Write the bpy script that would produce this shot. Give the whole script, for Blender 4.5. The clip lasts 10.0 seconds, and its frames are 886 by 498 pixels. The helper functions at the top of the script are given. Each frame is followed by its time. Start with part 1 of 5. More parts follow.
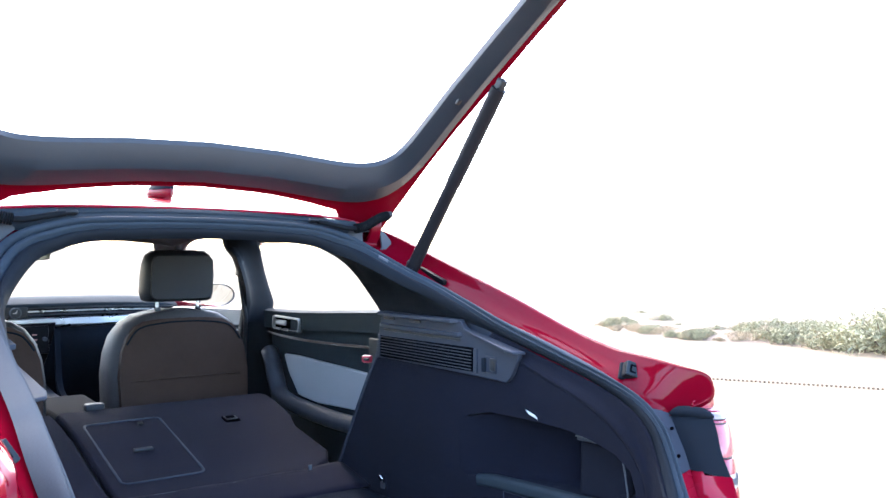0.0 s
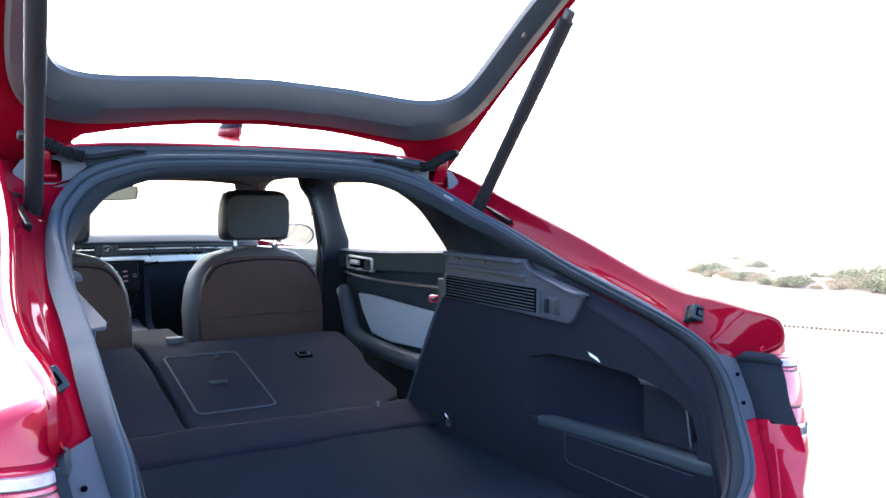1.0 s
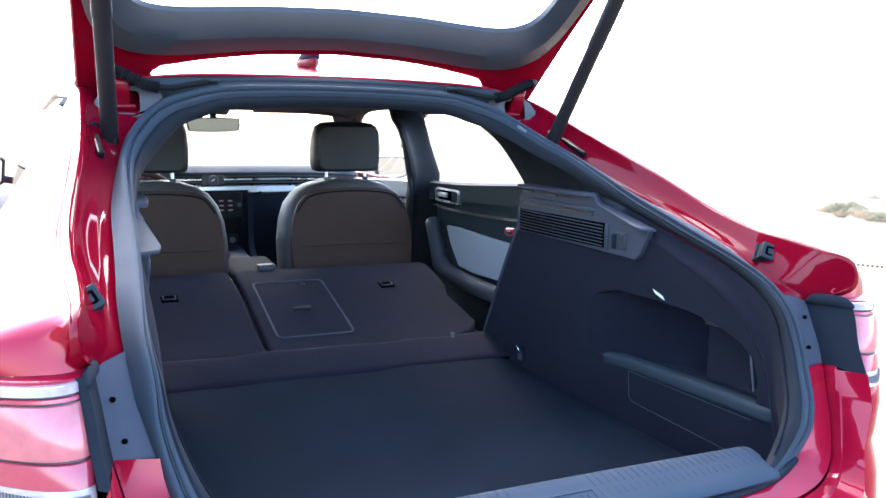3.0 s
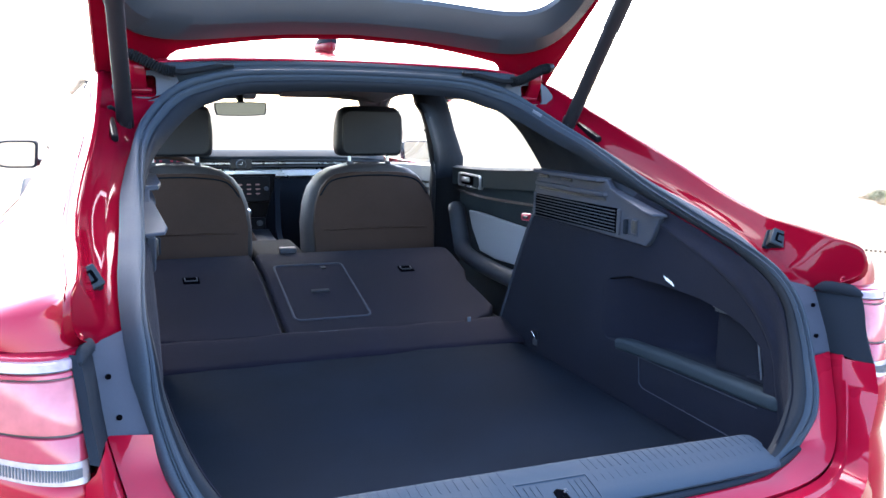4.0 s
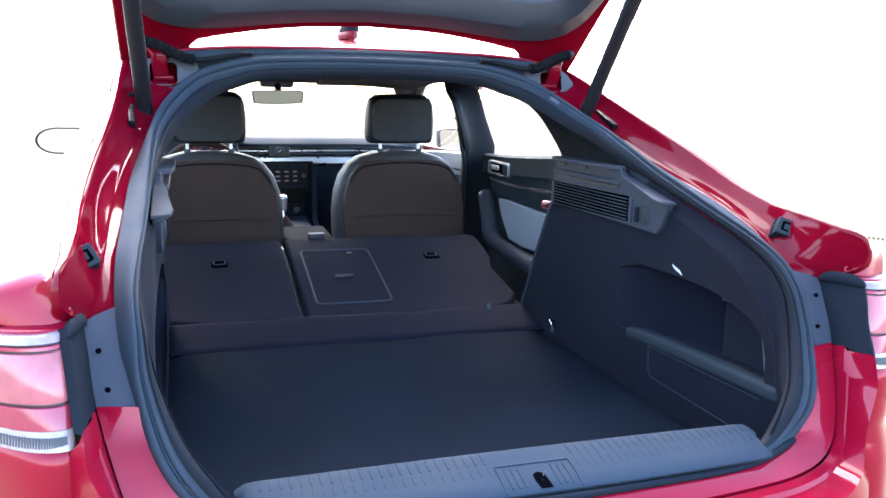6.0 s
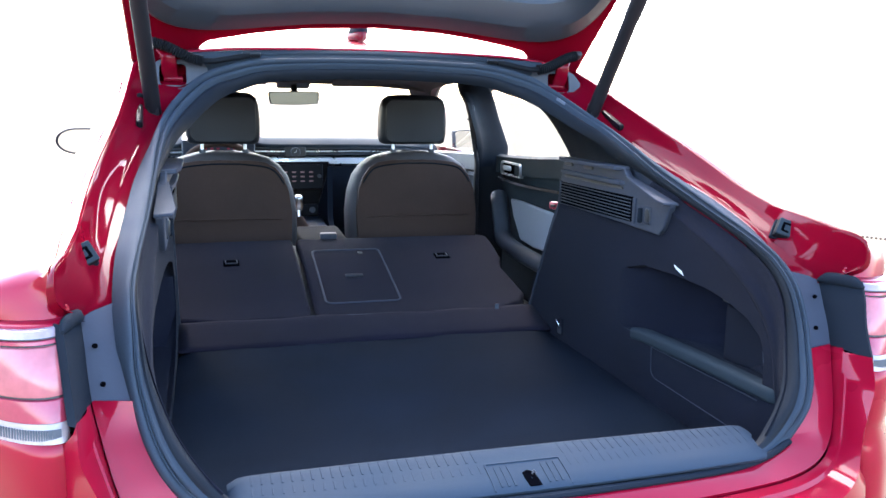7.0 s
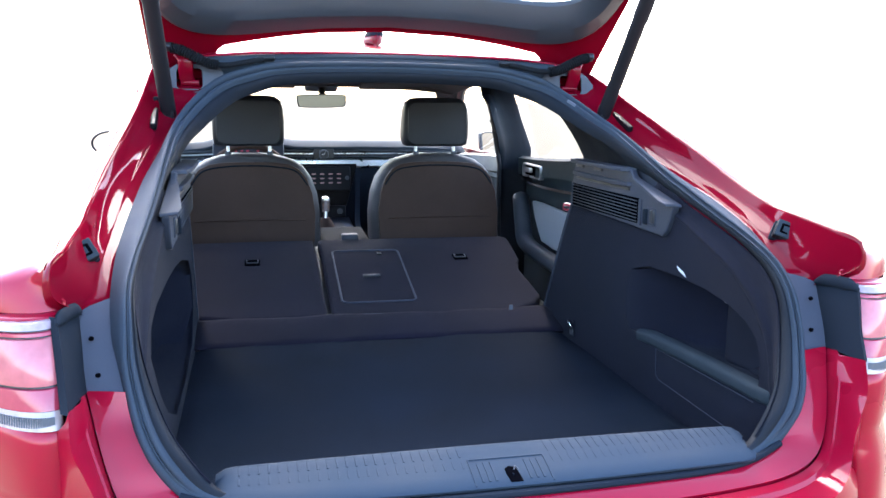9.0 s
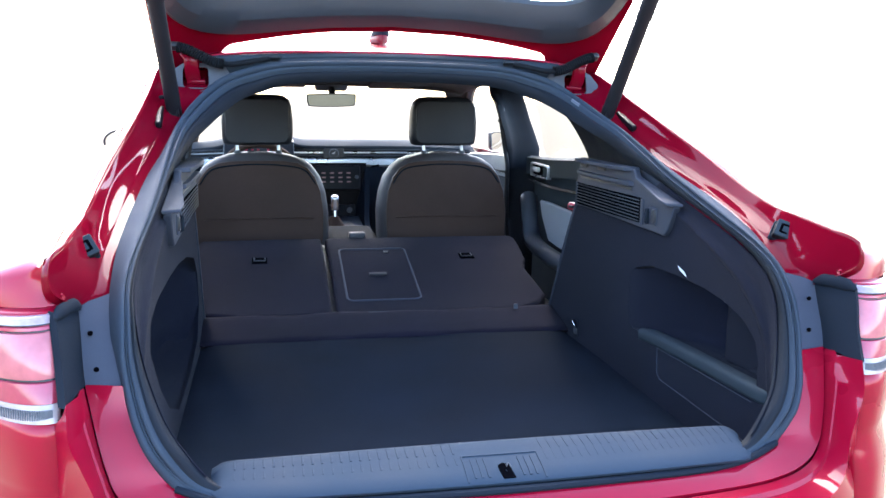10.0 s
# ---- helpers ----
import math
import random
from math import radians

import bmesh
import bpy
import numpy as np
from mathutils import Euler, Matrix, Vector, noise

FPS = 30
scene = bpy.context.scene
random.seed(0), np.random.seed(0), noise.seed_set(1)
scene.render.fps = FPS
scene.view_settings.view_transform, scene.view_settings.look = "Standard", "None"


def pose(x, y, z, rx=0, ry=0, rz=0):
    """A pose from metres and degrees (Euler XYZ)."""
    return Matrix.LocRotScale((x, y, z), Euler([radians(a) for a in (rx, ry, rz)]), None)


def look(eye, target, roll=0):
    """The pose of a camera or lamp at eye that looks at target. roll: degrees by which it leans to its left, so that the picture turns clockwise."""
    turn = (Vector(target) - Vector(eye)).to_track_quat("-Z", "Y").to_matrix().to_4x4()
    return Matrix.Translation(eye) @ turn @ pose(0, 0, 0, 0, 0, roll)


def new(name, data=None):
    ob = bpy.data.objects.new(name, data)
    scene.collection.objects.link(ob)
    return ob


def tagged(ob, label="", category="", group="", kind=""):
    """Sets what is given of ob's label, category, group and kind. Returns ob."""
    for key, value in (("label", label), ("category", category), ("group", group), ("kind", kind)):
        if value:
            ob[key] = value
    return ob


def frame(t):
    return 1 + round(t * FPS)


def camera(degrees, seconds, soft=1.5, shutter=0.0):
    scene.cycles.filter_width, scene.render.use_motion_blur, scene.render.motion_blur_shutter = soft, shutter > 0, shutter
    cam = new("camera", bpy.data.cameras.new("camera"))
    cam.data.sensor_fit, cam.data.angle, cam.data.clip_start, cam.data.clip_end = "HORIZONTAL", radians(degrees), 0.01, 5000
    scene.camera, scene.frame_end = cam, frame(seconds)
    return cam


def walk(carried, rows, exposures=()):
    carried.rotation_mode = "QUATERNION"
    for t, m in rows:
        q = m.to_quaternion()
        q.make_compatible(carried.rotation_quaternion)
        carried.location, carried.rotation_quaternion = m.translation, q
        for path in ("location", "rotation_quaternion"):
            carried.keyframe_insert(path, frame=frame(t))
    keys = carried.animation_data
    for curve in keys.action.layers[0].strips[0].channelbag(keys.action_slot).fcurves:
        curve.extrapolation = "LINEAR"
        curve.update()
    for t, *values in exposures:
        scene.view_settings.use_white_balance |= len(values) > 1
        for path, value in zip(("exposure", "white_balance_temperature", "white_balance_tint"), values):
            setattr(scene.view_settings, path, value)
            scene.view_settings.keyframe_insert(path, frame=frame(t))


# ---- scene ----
cam = camera(56.1, 10.0)
PATH = [
    (0, (-0.813, -0.868, 1.273), (0.434, 0.696, 1.278), 0.5),
    (0.5, (-0.779, -0.873, 1.264), (0.382, 0.753, 1.202), 0.6),
    (1, (-0.742, -0.881, 1.261), (0.328, 0.803, 1.129), 0.7),
    (1.5, (-0.709, -0.891, 1.258), (0.283, 0.835, 1.072), 0.8),
    (2, (-0.677, -0.905, 1.257), (0.244, 0.856, 1.026), 0.8),
    (2.5, (-0.646, -0.918, 1.255), (0.213, 0.869, 0.99), 0.8),
    (4, (-0.561, -0.96, 1.254), (0.16, 0.877, 0.926), 0.9),
    (4.5, (-0.536, -0.973, 1.252), (0.15, 0.875, 0.912), 0.9),
    (5, (-0.513, -0.985, 1.251), (0.14, 0.872, 0.902), 0.9),
    (5.5, (-0.492, -0.998, 1.25), (0.132, 0.869, 0.897), 0.9),
    (7, (-0.43, -1.035, 1.25), (0.111, 0.858, 0.897), 0.9),
    (7.5, (-0.409, -1.048, 1.25), (0.105, 0.853, 0.899), 0.8),
    (8, (-0.39, -1.059, 1.25), (0.099, 0.848, 0.901), 0.8),
    (8.5, (-0.373, -1.069, 1.251), (0.093, 0.844, 0.902), 0.8),
    (9, (-0.355, -1.08, 1.25), (0.087, 0.839, 0.902), 0.7),
    (9.5, (-0.341, -1.088, 1.249), (0.082, 0.835, 0.902), 0.7),
    (10, (-0.328, -1.095, 1.249), (0.079, 0.831, 0.9), 0.8),
]
walk(cam, [(t, look(eye, target, roll)) for t, eye, target, roll in PATH],
     exposures=[(0, 3.42, 6280, 13), (10, 3.42, 6280, 13)])

# ---- light ----
SUN_EL, SUN_AZ = 42.0, 4.0         # veiled sun, ahead of the car
world = bpy.data.worlds.new("sky")
scene.world = world
world.use_nodes = True
wn = world.node_tree.nodes
wn.clear()
sky = wn.new("ShaderNodeTexSky")
sky.sky_type = "NISHITA"
sky.sun_disc = False
sky.sun_elevation = radians(SUN_EL)
sky.sun_rotation = radians(SUN_AZ)
sky.air_density, sky.dust_density, sky.ozone_density = 1.0, 2.0, 1.5
bg = wn.new("ShaderNodeBackground")
bg.inputs["Strength"].default_value = 0.15
wo = wn.new("ShaderNodeOutputWorld")
world.node_tree.links.new(sky.outputs[0], bg.inputs[0])
world.node_tree.links.new(bg.outputs[0], wo.inputs[0])

sun_dir = Vector((math.sin(radians(SUN_AZ)) * math.cos(radians(SUN_EL)),
                  math.cos(radians(SUN_AZ)) * math.cos(radians(SUN_EL)), math.sin(radians(SUN_EL))))
sun = new("sun", bpy.data.lights.new("sun", "SUN"))
sun.data.energy, sun.data.angle, sun.data.color = 0.8, radians(50), (1.0, 0.94, 0.86)
sun.matrix_world = look(sun_dir * 20, (0, 0, 0))


# ---- materials ----
def material(name, color, rough=0.5, metal=0.0, vary=0.12, grain=300.0, bump=0.0, patch=6.0, rvary=0.1, coat=0.0, sheen=0.0, spec=0.5):
    """A surface with two scales of colour change, uneven gloss and fine relief."""
    m = bpy.data.materials.new(name)
    m.use_nodes = True
    nt = m.node_tree
    p = nt.nodes["Principled BSDF"]
    co = nt.nodes.new("ShaderNodeTexCoord")
    big, fine = nt.nodes.new("ShaderNodeTexNoise"), nt.nodes.new("ShaderNodeTexNoise")
    big.inputs["Scale"].default_value, big.inputs["Detail"].default_value = patch, 4
    fine.inputs["Scale"].default_value, fine.inputs["Detail"].default_value = grain, 2
    for n in (big, fine):
        nt.links.new(co.outputs["Object"], n.inputs["Vector"])
    add = nt.nodes.new("ShaderNodeMath")
    add.operation = "ADD"
    nt.links.new(big.outputs["Fac"], add.inputs[0])
    nt.links.new(fine.outputs["Fac"], add.inputs[1])
    ramp = nt.nodes.new("ShaderNodeMapRange")
    ramp.inputs[1].default_value, ramp.inputs[2].default_value = 0.6, 1.4
    ramp.inputs[3].default_value, ramp.inputs[4].default_value = 1 - vary, 1 + vary
    nt.links.new(add.outputs[0], ramp.inputs[0])
    mul = nt.nodes.new("ShaderNodeVectorMath")
    mul.operation = "SCALE"
    mul.inputs[0].default_value = color[:3]
    nt.links.new(ramp.outputs[0], mul.inputs["Scale"])
    nt.links.new(mul.outputs[0], p.inputs["Base Color"])
    rr = nt.nodes.new("ShaderNodeMapRange")
    rr.inputs[1].default_value, rr.inputs[2].default_value = 0.3, 0.7
    rr.inputs[3].default_value, rr.inputs[4].default_value = max(0.02, rough - rvary), min(1, rough + rvary)
    nt.links.new(big.outputs["Fac"], rr.inputs[0])
    nt.links.new(rr.outputs[0], p.inputs["Roughness"])
    p.inputs["Metallic"].default_value = metal
    p.inputs["Coat Weight"].default_value = coat
    p.inputs["Coat Roughness"].default_value = 0.03
    p.inputs["Coat IOR"].default_value = 1.5
    p.inputs["Sheen Weight"].default_value = sheen
    p.inputs["Specular IOR Level"].default_value = spec
    if bump:
        b = nt.nodes.new("ShaderNodeBump")
        b.inputs["Strength"].default_value, b.inputs["Distance"].default_value = bump, 0.001
        nt.links.new(fine.outputs["Fac"], b.inputs["Height"])
        nt.links.new(b.outputs[0], p.inputs["Normal"])
    return m


def glass_material(name, tint=(1, 1, 1), rough=0.0, ior=1.45):
    """A thin clear pane: see-through, with a mirror sheen that grows at a slant."""
    m = bpy.data.materials.new(name)
    m.use_nodes = True
    nt = m.node_tree
    nt.nodes.clear()
    tr, gl, fr = nt.nodes.new("ShaderNodeBsdfTransparent"), nt.nodes.new("ShaderNodeBsdfGlossy"), nt.nodes.new("ShaderNodeLayerWeight")
    mix, out = nt.nodes.new("ShaderNodeMixShader"), nt.nodes.new("ShaderNodeOutputMaterial")
    tr.inputs["Color"].default_value = (*tint, 1)
    gl.inputs["Roughness"].default_value = rough
    fr.inputs["Blend"].default_value = 0.5
    pw = nt.nodes.new("ShaderNodeMath")
    pw.operation = "POWER"
    pw.inputs[1].default_value = 4.0
    sc = nt.nodes.new("ShaderNodeMath")
    sc.operation = "MULTIPLY_ADD"
    sc.inputs[1].default_value, sc.inputs[2].default_value = 0.92, 0.03
    nt.links.new(fr.outputs["Facing"], pw.inputs[0])
    nt.links.new(pw.outputs[0], sc.inputs[0])
    nt.links.new(sc.outputs[0], mix.inputs[0])
    nt.links.new(tr.outputs[0], mix.inputs[1])
    nt.links.new(gl.outputs[0], mix.inputs[2])
    nt.links.new(mix.outputs[0], out.inputs[0])
    return m


PAINT = material("red_paint", (0.30, 0.0030, 0.022), 0.30, 0.15, 0.06, 900, 0.0, 2.0, 0.04, coat=0.65, spec=0.05)
PLASTIC = material("charcoal_grained_plastic", (0.040, 0.046, 0.058), 0.55, 0, 0.12, 700, 0.25, 8, 0.08)
# Inner red: less coat; shade of gutter and gate set in its darker base
SHADEDPAINT = material("shaded_red_inner_paint", (0.165, 0.0018, 0.011), 0.50, 0.0, 0.06, 900, 0.0, 2.0, 0.06, coat=0.40, spec=0.0)
SHADEDPAINT.node_tree.nodes["Principled BSDF"].inputs["Coat Roughness"].default_value = 0.05
TRIM = material("dark_gate_plastic", (0.036, 0.043, 0.055), 0.38, 0, 0.12, 700, 0.15, 5, 0.08)
RUBBER = material("black_rubber_seal", (0.033, 0.045, 0.061), 0.72, 0, 0.15, 500, 0.15, 10, 0.1, spec=0.12)
STRUT = material("dark_strut_sleeve", (0.013, 0.013, 0.016), 0.55, 0, 0.12, 500, 0.1, 9, 0.1, spec=0.2)
BLACK = material("black_moulding", (0.016, 0.018, 0.022), 0.4, 0, 0.15, 600, 0.1, 9, 0.1)
GREYPLASTIC = material("slate_grey_plastic", (0.085, 0.098, 0.118), 0.5, 0, 0.1, 700, 0.15, 8, 0.08)
SILLPLASTIC = material("slate_sill_plastic", (0.021, 0.035, 0.054), 0.75, 0, 0.1, 800, 0.15, 8, 0.08, spec=0.2)
CARPET = material("charcoal_carpet", (0.0124, 0.0165, 0.0242), 0.95, 0, 0.35, 900, 1.0, 5, 0.05, spec=0.06)
TRIMCARPET = material("dark_side_carpet", (0.0084, 0.0096, 0.0178), 0.95, 0, 0.35, 900, 1.0, 5, 0.05, sheen=0.03, spec=0.1)
NICHECARPET = material("black_niche_carpet", (0.014, 0.015, 0.022), 0.95, 0, 0.35, 900, 1.0, 5, 0.05, spec=0.1)
SEATCLOTH = material("charcoal_seat_backing", (0.0132, 0.0113, 0.0200), 0.95, 0, 0.3, 1100, 0.8, 4, 0.05, sheen=0.02, spec=0.15)
LEATHER = material("brown_black_leather", (0.060, 0.037, 0.028), 0.6, 0, 0.22, 500, 0.5, 6, 0.10, spec=0.10)
LEATHERSIDE = material("slate_grey_leather", (0.052, 0.047, 0.048), 0.55, 0, 0.12, 500, 0.5, 6, 0.08, spec=0.4)
HEADLEATHER = material("blue_black_leather", (0.011, 0.0138, 0.0205), 0.5, 0, 0.12, 500, 0.5, 6, 0.08)
DASHTOP = material("matte_slate_dash_plastic", (0.032, 0.040, 0.048), 0.85, 0, 0.1, 600, 0.3, 8, 0.06, spec=0.1)
ARMREST = material("matte_slate_armrest", (0.011, 0.0145, 0.020), 0.9, 0, 0.12, 500, 0.5, 6, 0.05, spec=0.03)
CARD = material("light_grey_door_leather", (0.42, 0.43, 0.46), 0.5, 0, 0.06, 500, 0.4, 6, 0.08)
SILVER = material("brushed_silver_trim", (0.55, 0.57, 0.6), 0.3, 0.9, 0.06, 300, 0.05, 12, 0.06)
CHROME = material("chrome", (0.88, 0.89, 0.90), 0.22, 1.0, 0.04, 200, 0, 15, 0.05)
PILLAR = material("slate_pillar_plastic", (0.036, 0.043, 0.060), 0.6, 0, 0.12, 700, 0.2, 8, 0.08, spec=0.25)
DOORPILLAR = material("dark_slate_pillar_trim", (0.011, 0.014, 0.019), 0.65, 0, 0.12, 700, 0.2, 8, 0.08, spec=0.12)
DOORTRIM = material("dark_slate_door_plastic", (0.026, 0.036, 0.044), 0.7, 0, 0.12, 700, 0.2, 8, 0.08, spec=0.12)
# Dark plastic; on the corner cover's side it stands in for shade
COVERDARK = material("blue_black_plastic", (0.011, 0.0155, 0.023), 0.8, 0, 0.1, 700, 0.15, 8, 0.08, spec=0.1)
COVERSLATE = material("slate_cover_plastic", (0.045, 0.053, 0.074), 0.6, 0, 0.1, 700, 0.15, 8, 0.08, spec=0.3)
BUFFER = material("slate_black_rubber", (0.009, 0.011, 0.014), 0.8, 0, 0.15, 500, 0.2, 10, 0.08, spec=0.12)
STEEL = material("grey_primed_steel", (0.050, 0.053, 0.064), 0.5, 0.2, 0.1, 300, 0.1, 10, 0.1)
HEADLINER = material("dark_headliner", (0.06, 0.062, 0.07), 0.95, 0, 0.15, 900, 0.4, 6, 0.04)
TYRE = material("tyre_rubber", (0.02, 0.02, 0.021), 0.85, 0, 0.2, 300, 0.3, 10, 0.08)
ALLOY = material("alloy_rim", (0.5, 0.5, 0.52), 0.3, 0.9, 0.06, 300, 0, 10, 0.05)
# Near-black that stands in for the shade inside holes and recesses
VOID = material("recess_shade_black", (0.002, 0.002, 0.003), 1.0, 0, 0.1, 100, 0, 5, 0.0, spec=0.0)
SCREEN = material("black_display", (0.006, 0.006, 0.008), 0.35, 0, 0.05, 100, 0, 5, 0.03, spec=0.1)
ICON = material("display_icon_print", (0.30, 0.16, 0.15), 0.5, 0, 0.1, 200, 0, 8, 0.05)
REDPLASTIC = material("red_plastic", (0.45, 0.03, 0.06), 0.35, 0, 0.08, 300, 0, 8, 0.05)
LAMPRED = material("red_lamp_lens", (0.36, 0.040, 0.070), 0.15, 0, 0.1, 120, 0.0, 8, 0.04, coat=0.6)
LAMPCLEAR = material("pale_rose_lamp_lens", (0.46, 0.125, 0.140), 0.16, 0.0, 0.18, 60, 0.05, 9, 0.05, coat=0.6)
LAMPEDGE = material("deep_red_lens_edge", (0.36, 0.008, 0.035), 0.2, 0.0, 0.1, 120, 0.0, 8, 0.04, coat=0.4)
LAMPWHITE = material("clear_reversing_lens", (0.42, 0.35, 0.34), 0.2, 0.0, 0.2, 90, 0.1, 14, 0.05, coat=0.5)
LAMPPINK = material("lilac_lamp_strip", (0.35, 0.26, 0.29), 0.12, 0.0, 0.2, 120, 0.1, 14, 0.05, coat=1.0)
WHITELENS = material("frosted_white_lens", (0.8, 0.8, 0.78), 0.3, 0, 0.05, 200, 0, 8, 0.05)
GLASS = glass_material("clear_car_glass", (0.93, 0.96, 0.95))
TINTGLASS = glass_material("tinted_rear_glass", (0.62, 0.66, 0.66))
MIRROR = material("mirror_glass", (0.86, 0.88, 0.88), 0.03, 1.0, 0.01, 100, 0, 5, 0.01)
DIMMIRROR = material("dimming_mirror_glass", (0.22, 0.26, 0.24), 0.05, 1.0, 0.02, 100, 0, 5, 0.02)
GROUND = material("pale_compacted_sand", (0.205, 0.163, 0.112), 0.95, 0, 0.08, 7, 0.4, 0.35, 0.03, spec=0.1)
SHRUBLEAF = material("dry_olive_leaves", (0.30, 0.28, 0.17), 0.85, 0, 0.4, 20, 0, 2.5, 0.05, spec=0.2)
SHRUBDRY = material("straw_dry_leaves", (0.40, 0.31, 0.20), 0.9, 0, 0.35, 20, 0, 2.5, 0.05, spec=0.2)
BARK = material("dry_twig_bark", (0.14, 0.10, 0.07), 0.9, 0, 0.3, 60, 0.3, 10, 0.05)
ROCK = material("sandy_stone", (0.165, 0.120, 0.082), 0.9, 0, 0.25, 25, 0.6, 4, 0.05)


# ---- mesh helpers ----
def make(name, verts, faces, mat, parent=None, label="", thick=0.0, bevel=0.0, sharp=38, seg=2):
    """One mesh object from vertices and faces."""
    me = bpy.data.meshes.new(name)
    me.from_pydata([tuple(v) for v in verts], [], faces)
    bm = bmesh.new()
    bm.from_mesh(me)
    bmesh.ops.remove_doubles(bm, verts=bm.verts, dist=1e-5)
    bmesh.ops.recalc_face_normals(bm, faces=bm.faces)
    return finish(name, bm, mat, parent, label, thick, bevel, sharp, seg, me)


def finish(name, bm, mat, parent=None, label="", thick=0.0, bevel=0.0, sharp=38, seg=2, me=None):
    me = me or bpy.data.meshes.new(name)
    for f in bm.faces:
        f.smooth = True
    bm.to_mesh(me)
    bm.free()
    me.set_sharp_from_angle(angle=radians(sharp))
    me.materials.append(mat)
    ob = new(name, me)
    if parent is not None:
        ob.parent = parent
    if label:
        ob["label"] = label
    if thick:
        s = ob.modifiers.new("thickness", "SOLIDIFY")
        s.thickness, s.offset = thick, 0
    if bevel:
        b = ob.modifiers.new("edge", "BEVEL")
        b.width, b.segments, b.limit_method, b.angle_limit, b.harden_normals = bevel, seg, "ANGLE", radians(40), True
    return ob


def spline(pts, n, closed=False):
    """n points along a smooth line through pts."""
    P = [Vector(p) for p in pts]
    m = len(P)
    segs = m if closed else m - 1
    out = []
    for i in range(n):
        u = i / n * segs if closed else i / (n - 1) * segs
        k = min(int(u), segs - 1)
        w = u - k
        a, b, c, d = ((P[(k + j) % m] if closed else P[min(max(k + j, 0), m - 1)]) for j in (-1, 0, 1, 2))
        out.append(0.5 * ((2 * b) + (c - a) * w + (2 * a - 5 * b + 4 * c - d) * w * w + (3 * b - a - 3 * c + d) * w ** 3))
    return out


def surf(rows, close_u=False, close_v=False):
    """Vertices and faces of a grid of rows of points."""
    nu, nv = len(rows), len(rows[0])
    verts = [p for r in rows for p in r]
    faces = []
    for i in range(nu if close_u else nu - 1):
        for j in range(nv if close_v else nv - 1):
            a, b = i, (i + 1) % nu
            c, d = j, (j + 1) % nv
            faces.append((a * nv + c, a * nv + d, b * nv + d, b * nv + c))
    return verts, faces


def sweep(path, ring, ref, caps=True):
    """A ring of (across, up) sizes swept along a path; ref says which way is up."""
    rows = []
    for i, p in enumerate(path):
        t = (path[min(i + 1, len(path) - 1)] - path[max(i - 1, 0)]).normalized()
        r = Vector(ref(i) if callable(ref) else ref)
        up = (r - t * r.dot(t)).normalized()
        side = t.cross(up)
        rg = ring(i) if callable(ring) else ring
        rows.append([p + side * a + up * b for a, b in rg])
    v, f = surf(rows, close_v=True)
    if caps:
        n = len(rows[0])
        f.append(tuple(range(n)))
        f.append(tuple(range(len(v) - n, len(v))))
    return v, f


def disc(r, n=10, sx=1.0, sy=1.0):
    return [(r * sx * math.cos(2 * math.pi * k / n), r * sy * math.sin(2 * math.pi * k / n)) for k in range(n)]


def rbox(name, size, m, mat, parent=None, label="", r=0.004, seg=2):
    """A block with rounded edges, of that size, at the pose m."""
    bm = bmesh.new()
    bmesh.ops.create_cube(bm, size=1, matrix=m @ Matrix.Diagonal((*size, 1)))
    if r:
        bmesh.ops.bevel(bm, geom=list(bm.edges), offset=min(r, 0.45 * min(size)), segments=seg, affect="EDGES", profile=0.5)
    axes = [m.to_3x3().col[k].normalized() for k in range(3)]
    flat = [f.index for f in bm.faces if max(abs(f.normal.dot(a)) for a in axes) > 0.9999]
    ob = finish(name, bm, mat, parent, label)
    for k in flat:
        ob.data.polygons[k].use_smooth = False
    return ob


def prism(name, poly, x0, x1, mat, parent=None, label="", r=0.003, holes=(), axis="x"):
    """A plate: an outline in y and z (or x and y for axis z), from x0 to x1, with holes through it."""
    bm = bmesh.new()

    def at(p, x):
        return (x, p[0], p[1]) if axis == "x" else (p[0], p[1], x)
    loops = []
    for lp in (poly, *holes):
        vs = [bm.verts.new(at(p, x0)) for p in lp]
        loops.append([bm.edges.new((vs[i], vs[(i + 1) % len(vs)])) for i in range(len(vs))])
    got = bmesh.ops.triangle_fill(bm, edges=[e for l in loops for e in l], use_beauty=True)
    faces = [g for g in got["geom"] if isinstance(g, bmesh.types.BMFace)]
    bmesh.ops.dissolve_limit(bm, angle_limit=0.01, verts=bm.verts, edges=bm.edges) if not holes else None
    ex = bmesh.ops.extrude_face_region(bm, geom=list(bm.faces))
    d = Vector(at((0, 0), x1)) - Vector(at((0, 0), x0))
    bmesh.ops.translate(bm, vec=d, verts=[g for g in ex["geom"] if isinstance(g, bmesh.types.BMVert)])
    bmesh.ops.recalc_face_normals(bm, faces=bm.faces)
    return finish(name, bm, mat, parent, label, bevel=r)


def tube(name, pts, r, mat, parent=None, label="", n=10, steps=0, ribs=0.0):
    path = spline(pts, steps) if steps else [Vector(p) for p in pts]
    ref = Vector((0.3, 0.2, 1))
    ring = disc(r, n) if not ribs else (lambda i: disc(r * (1 + ribs * (i % 2)), n))
    v, f = sweep(path, ring, ref)
    return make(name, v, f, mat, parent, label, sharp=60)


def mir(p, s):
    return (p[0] * s, p[1], p[2])


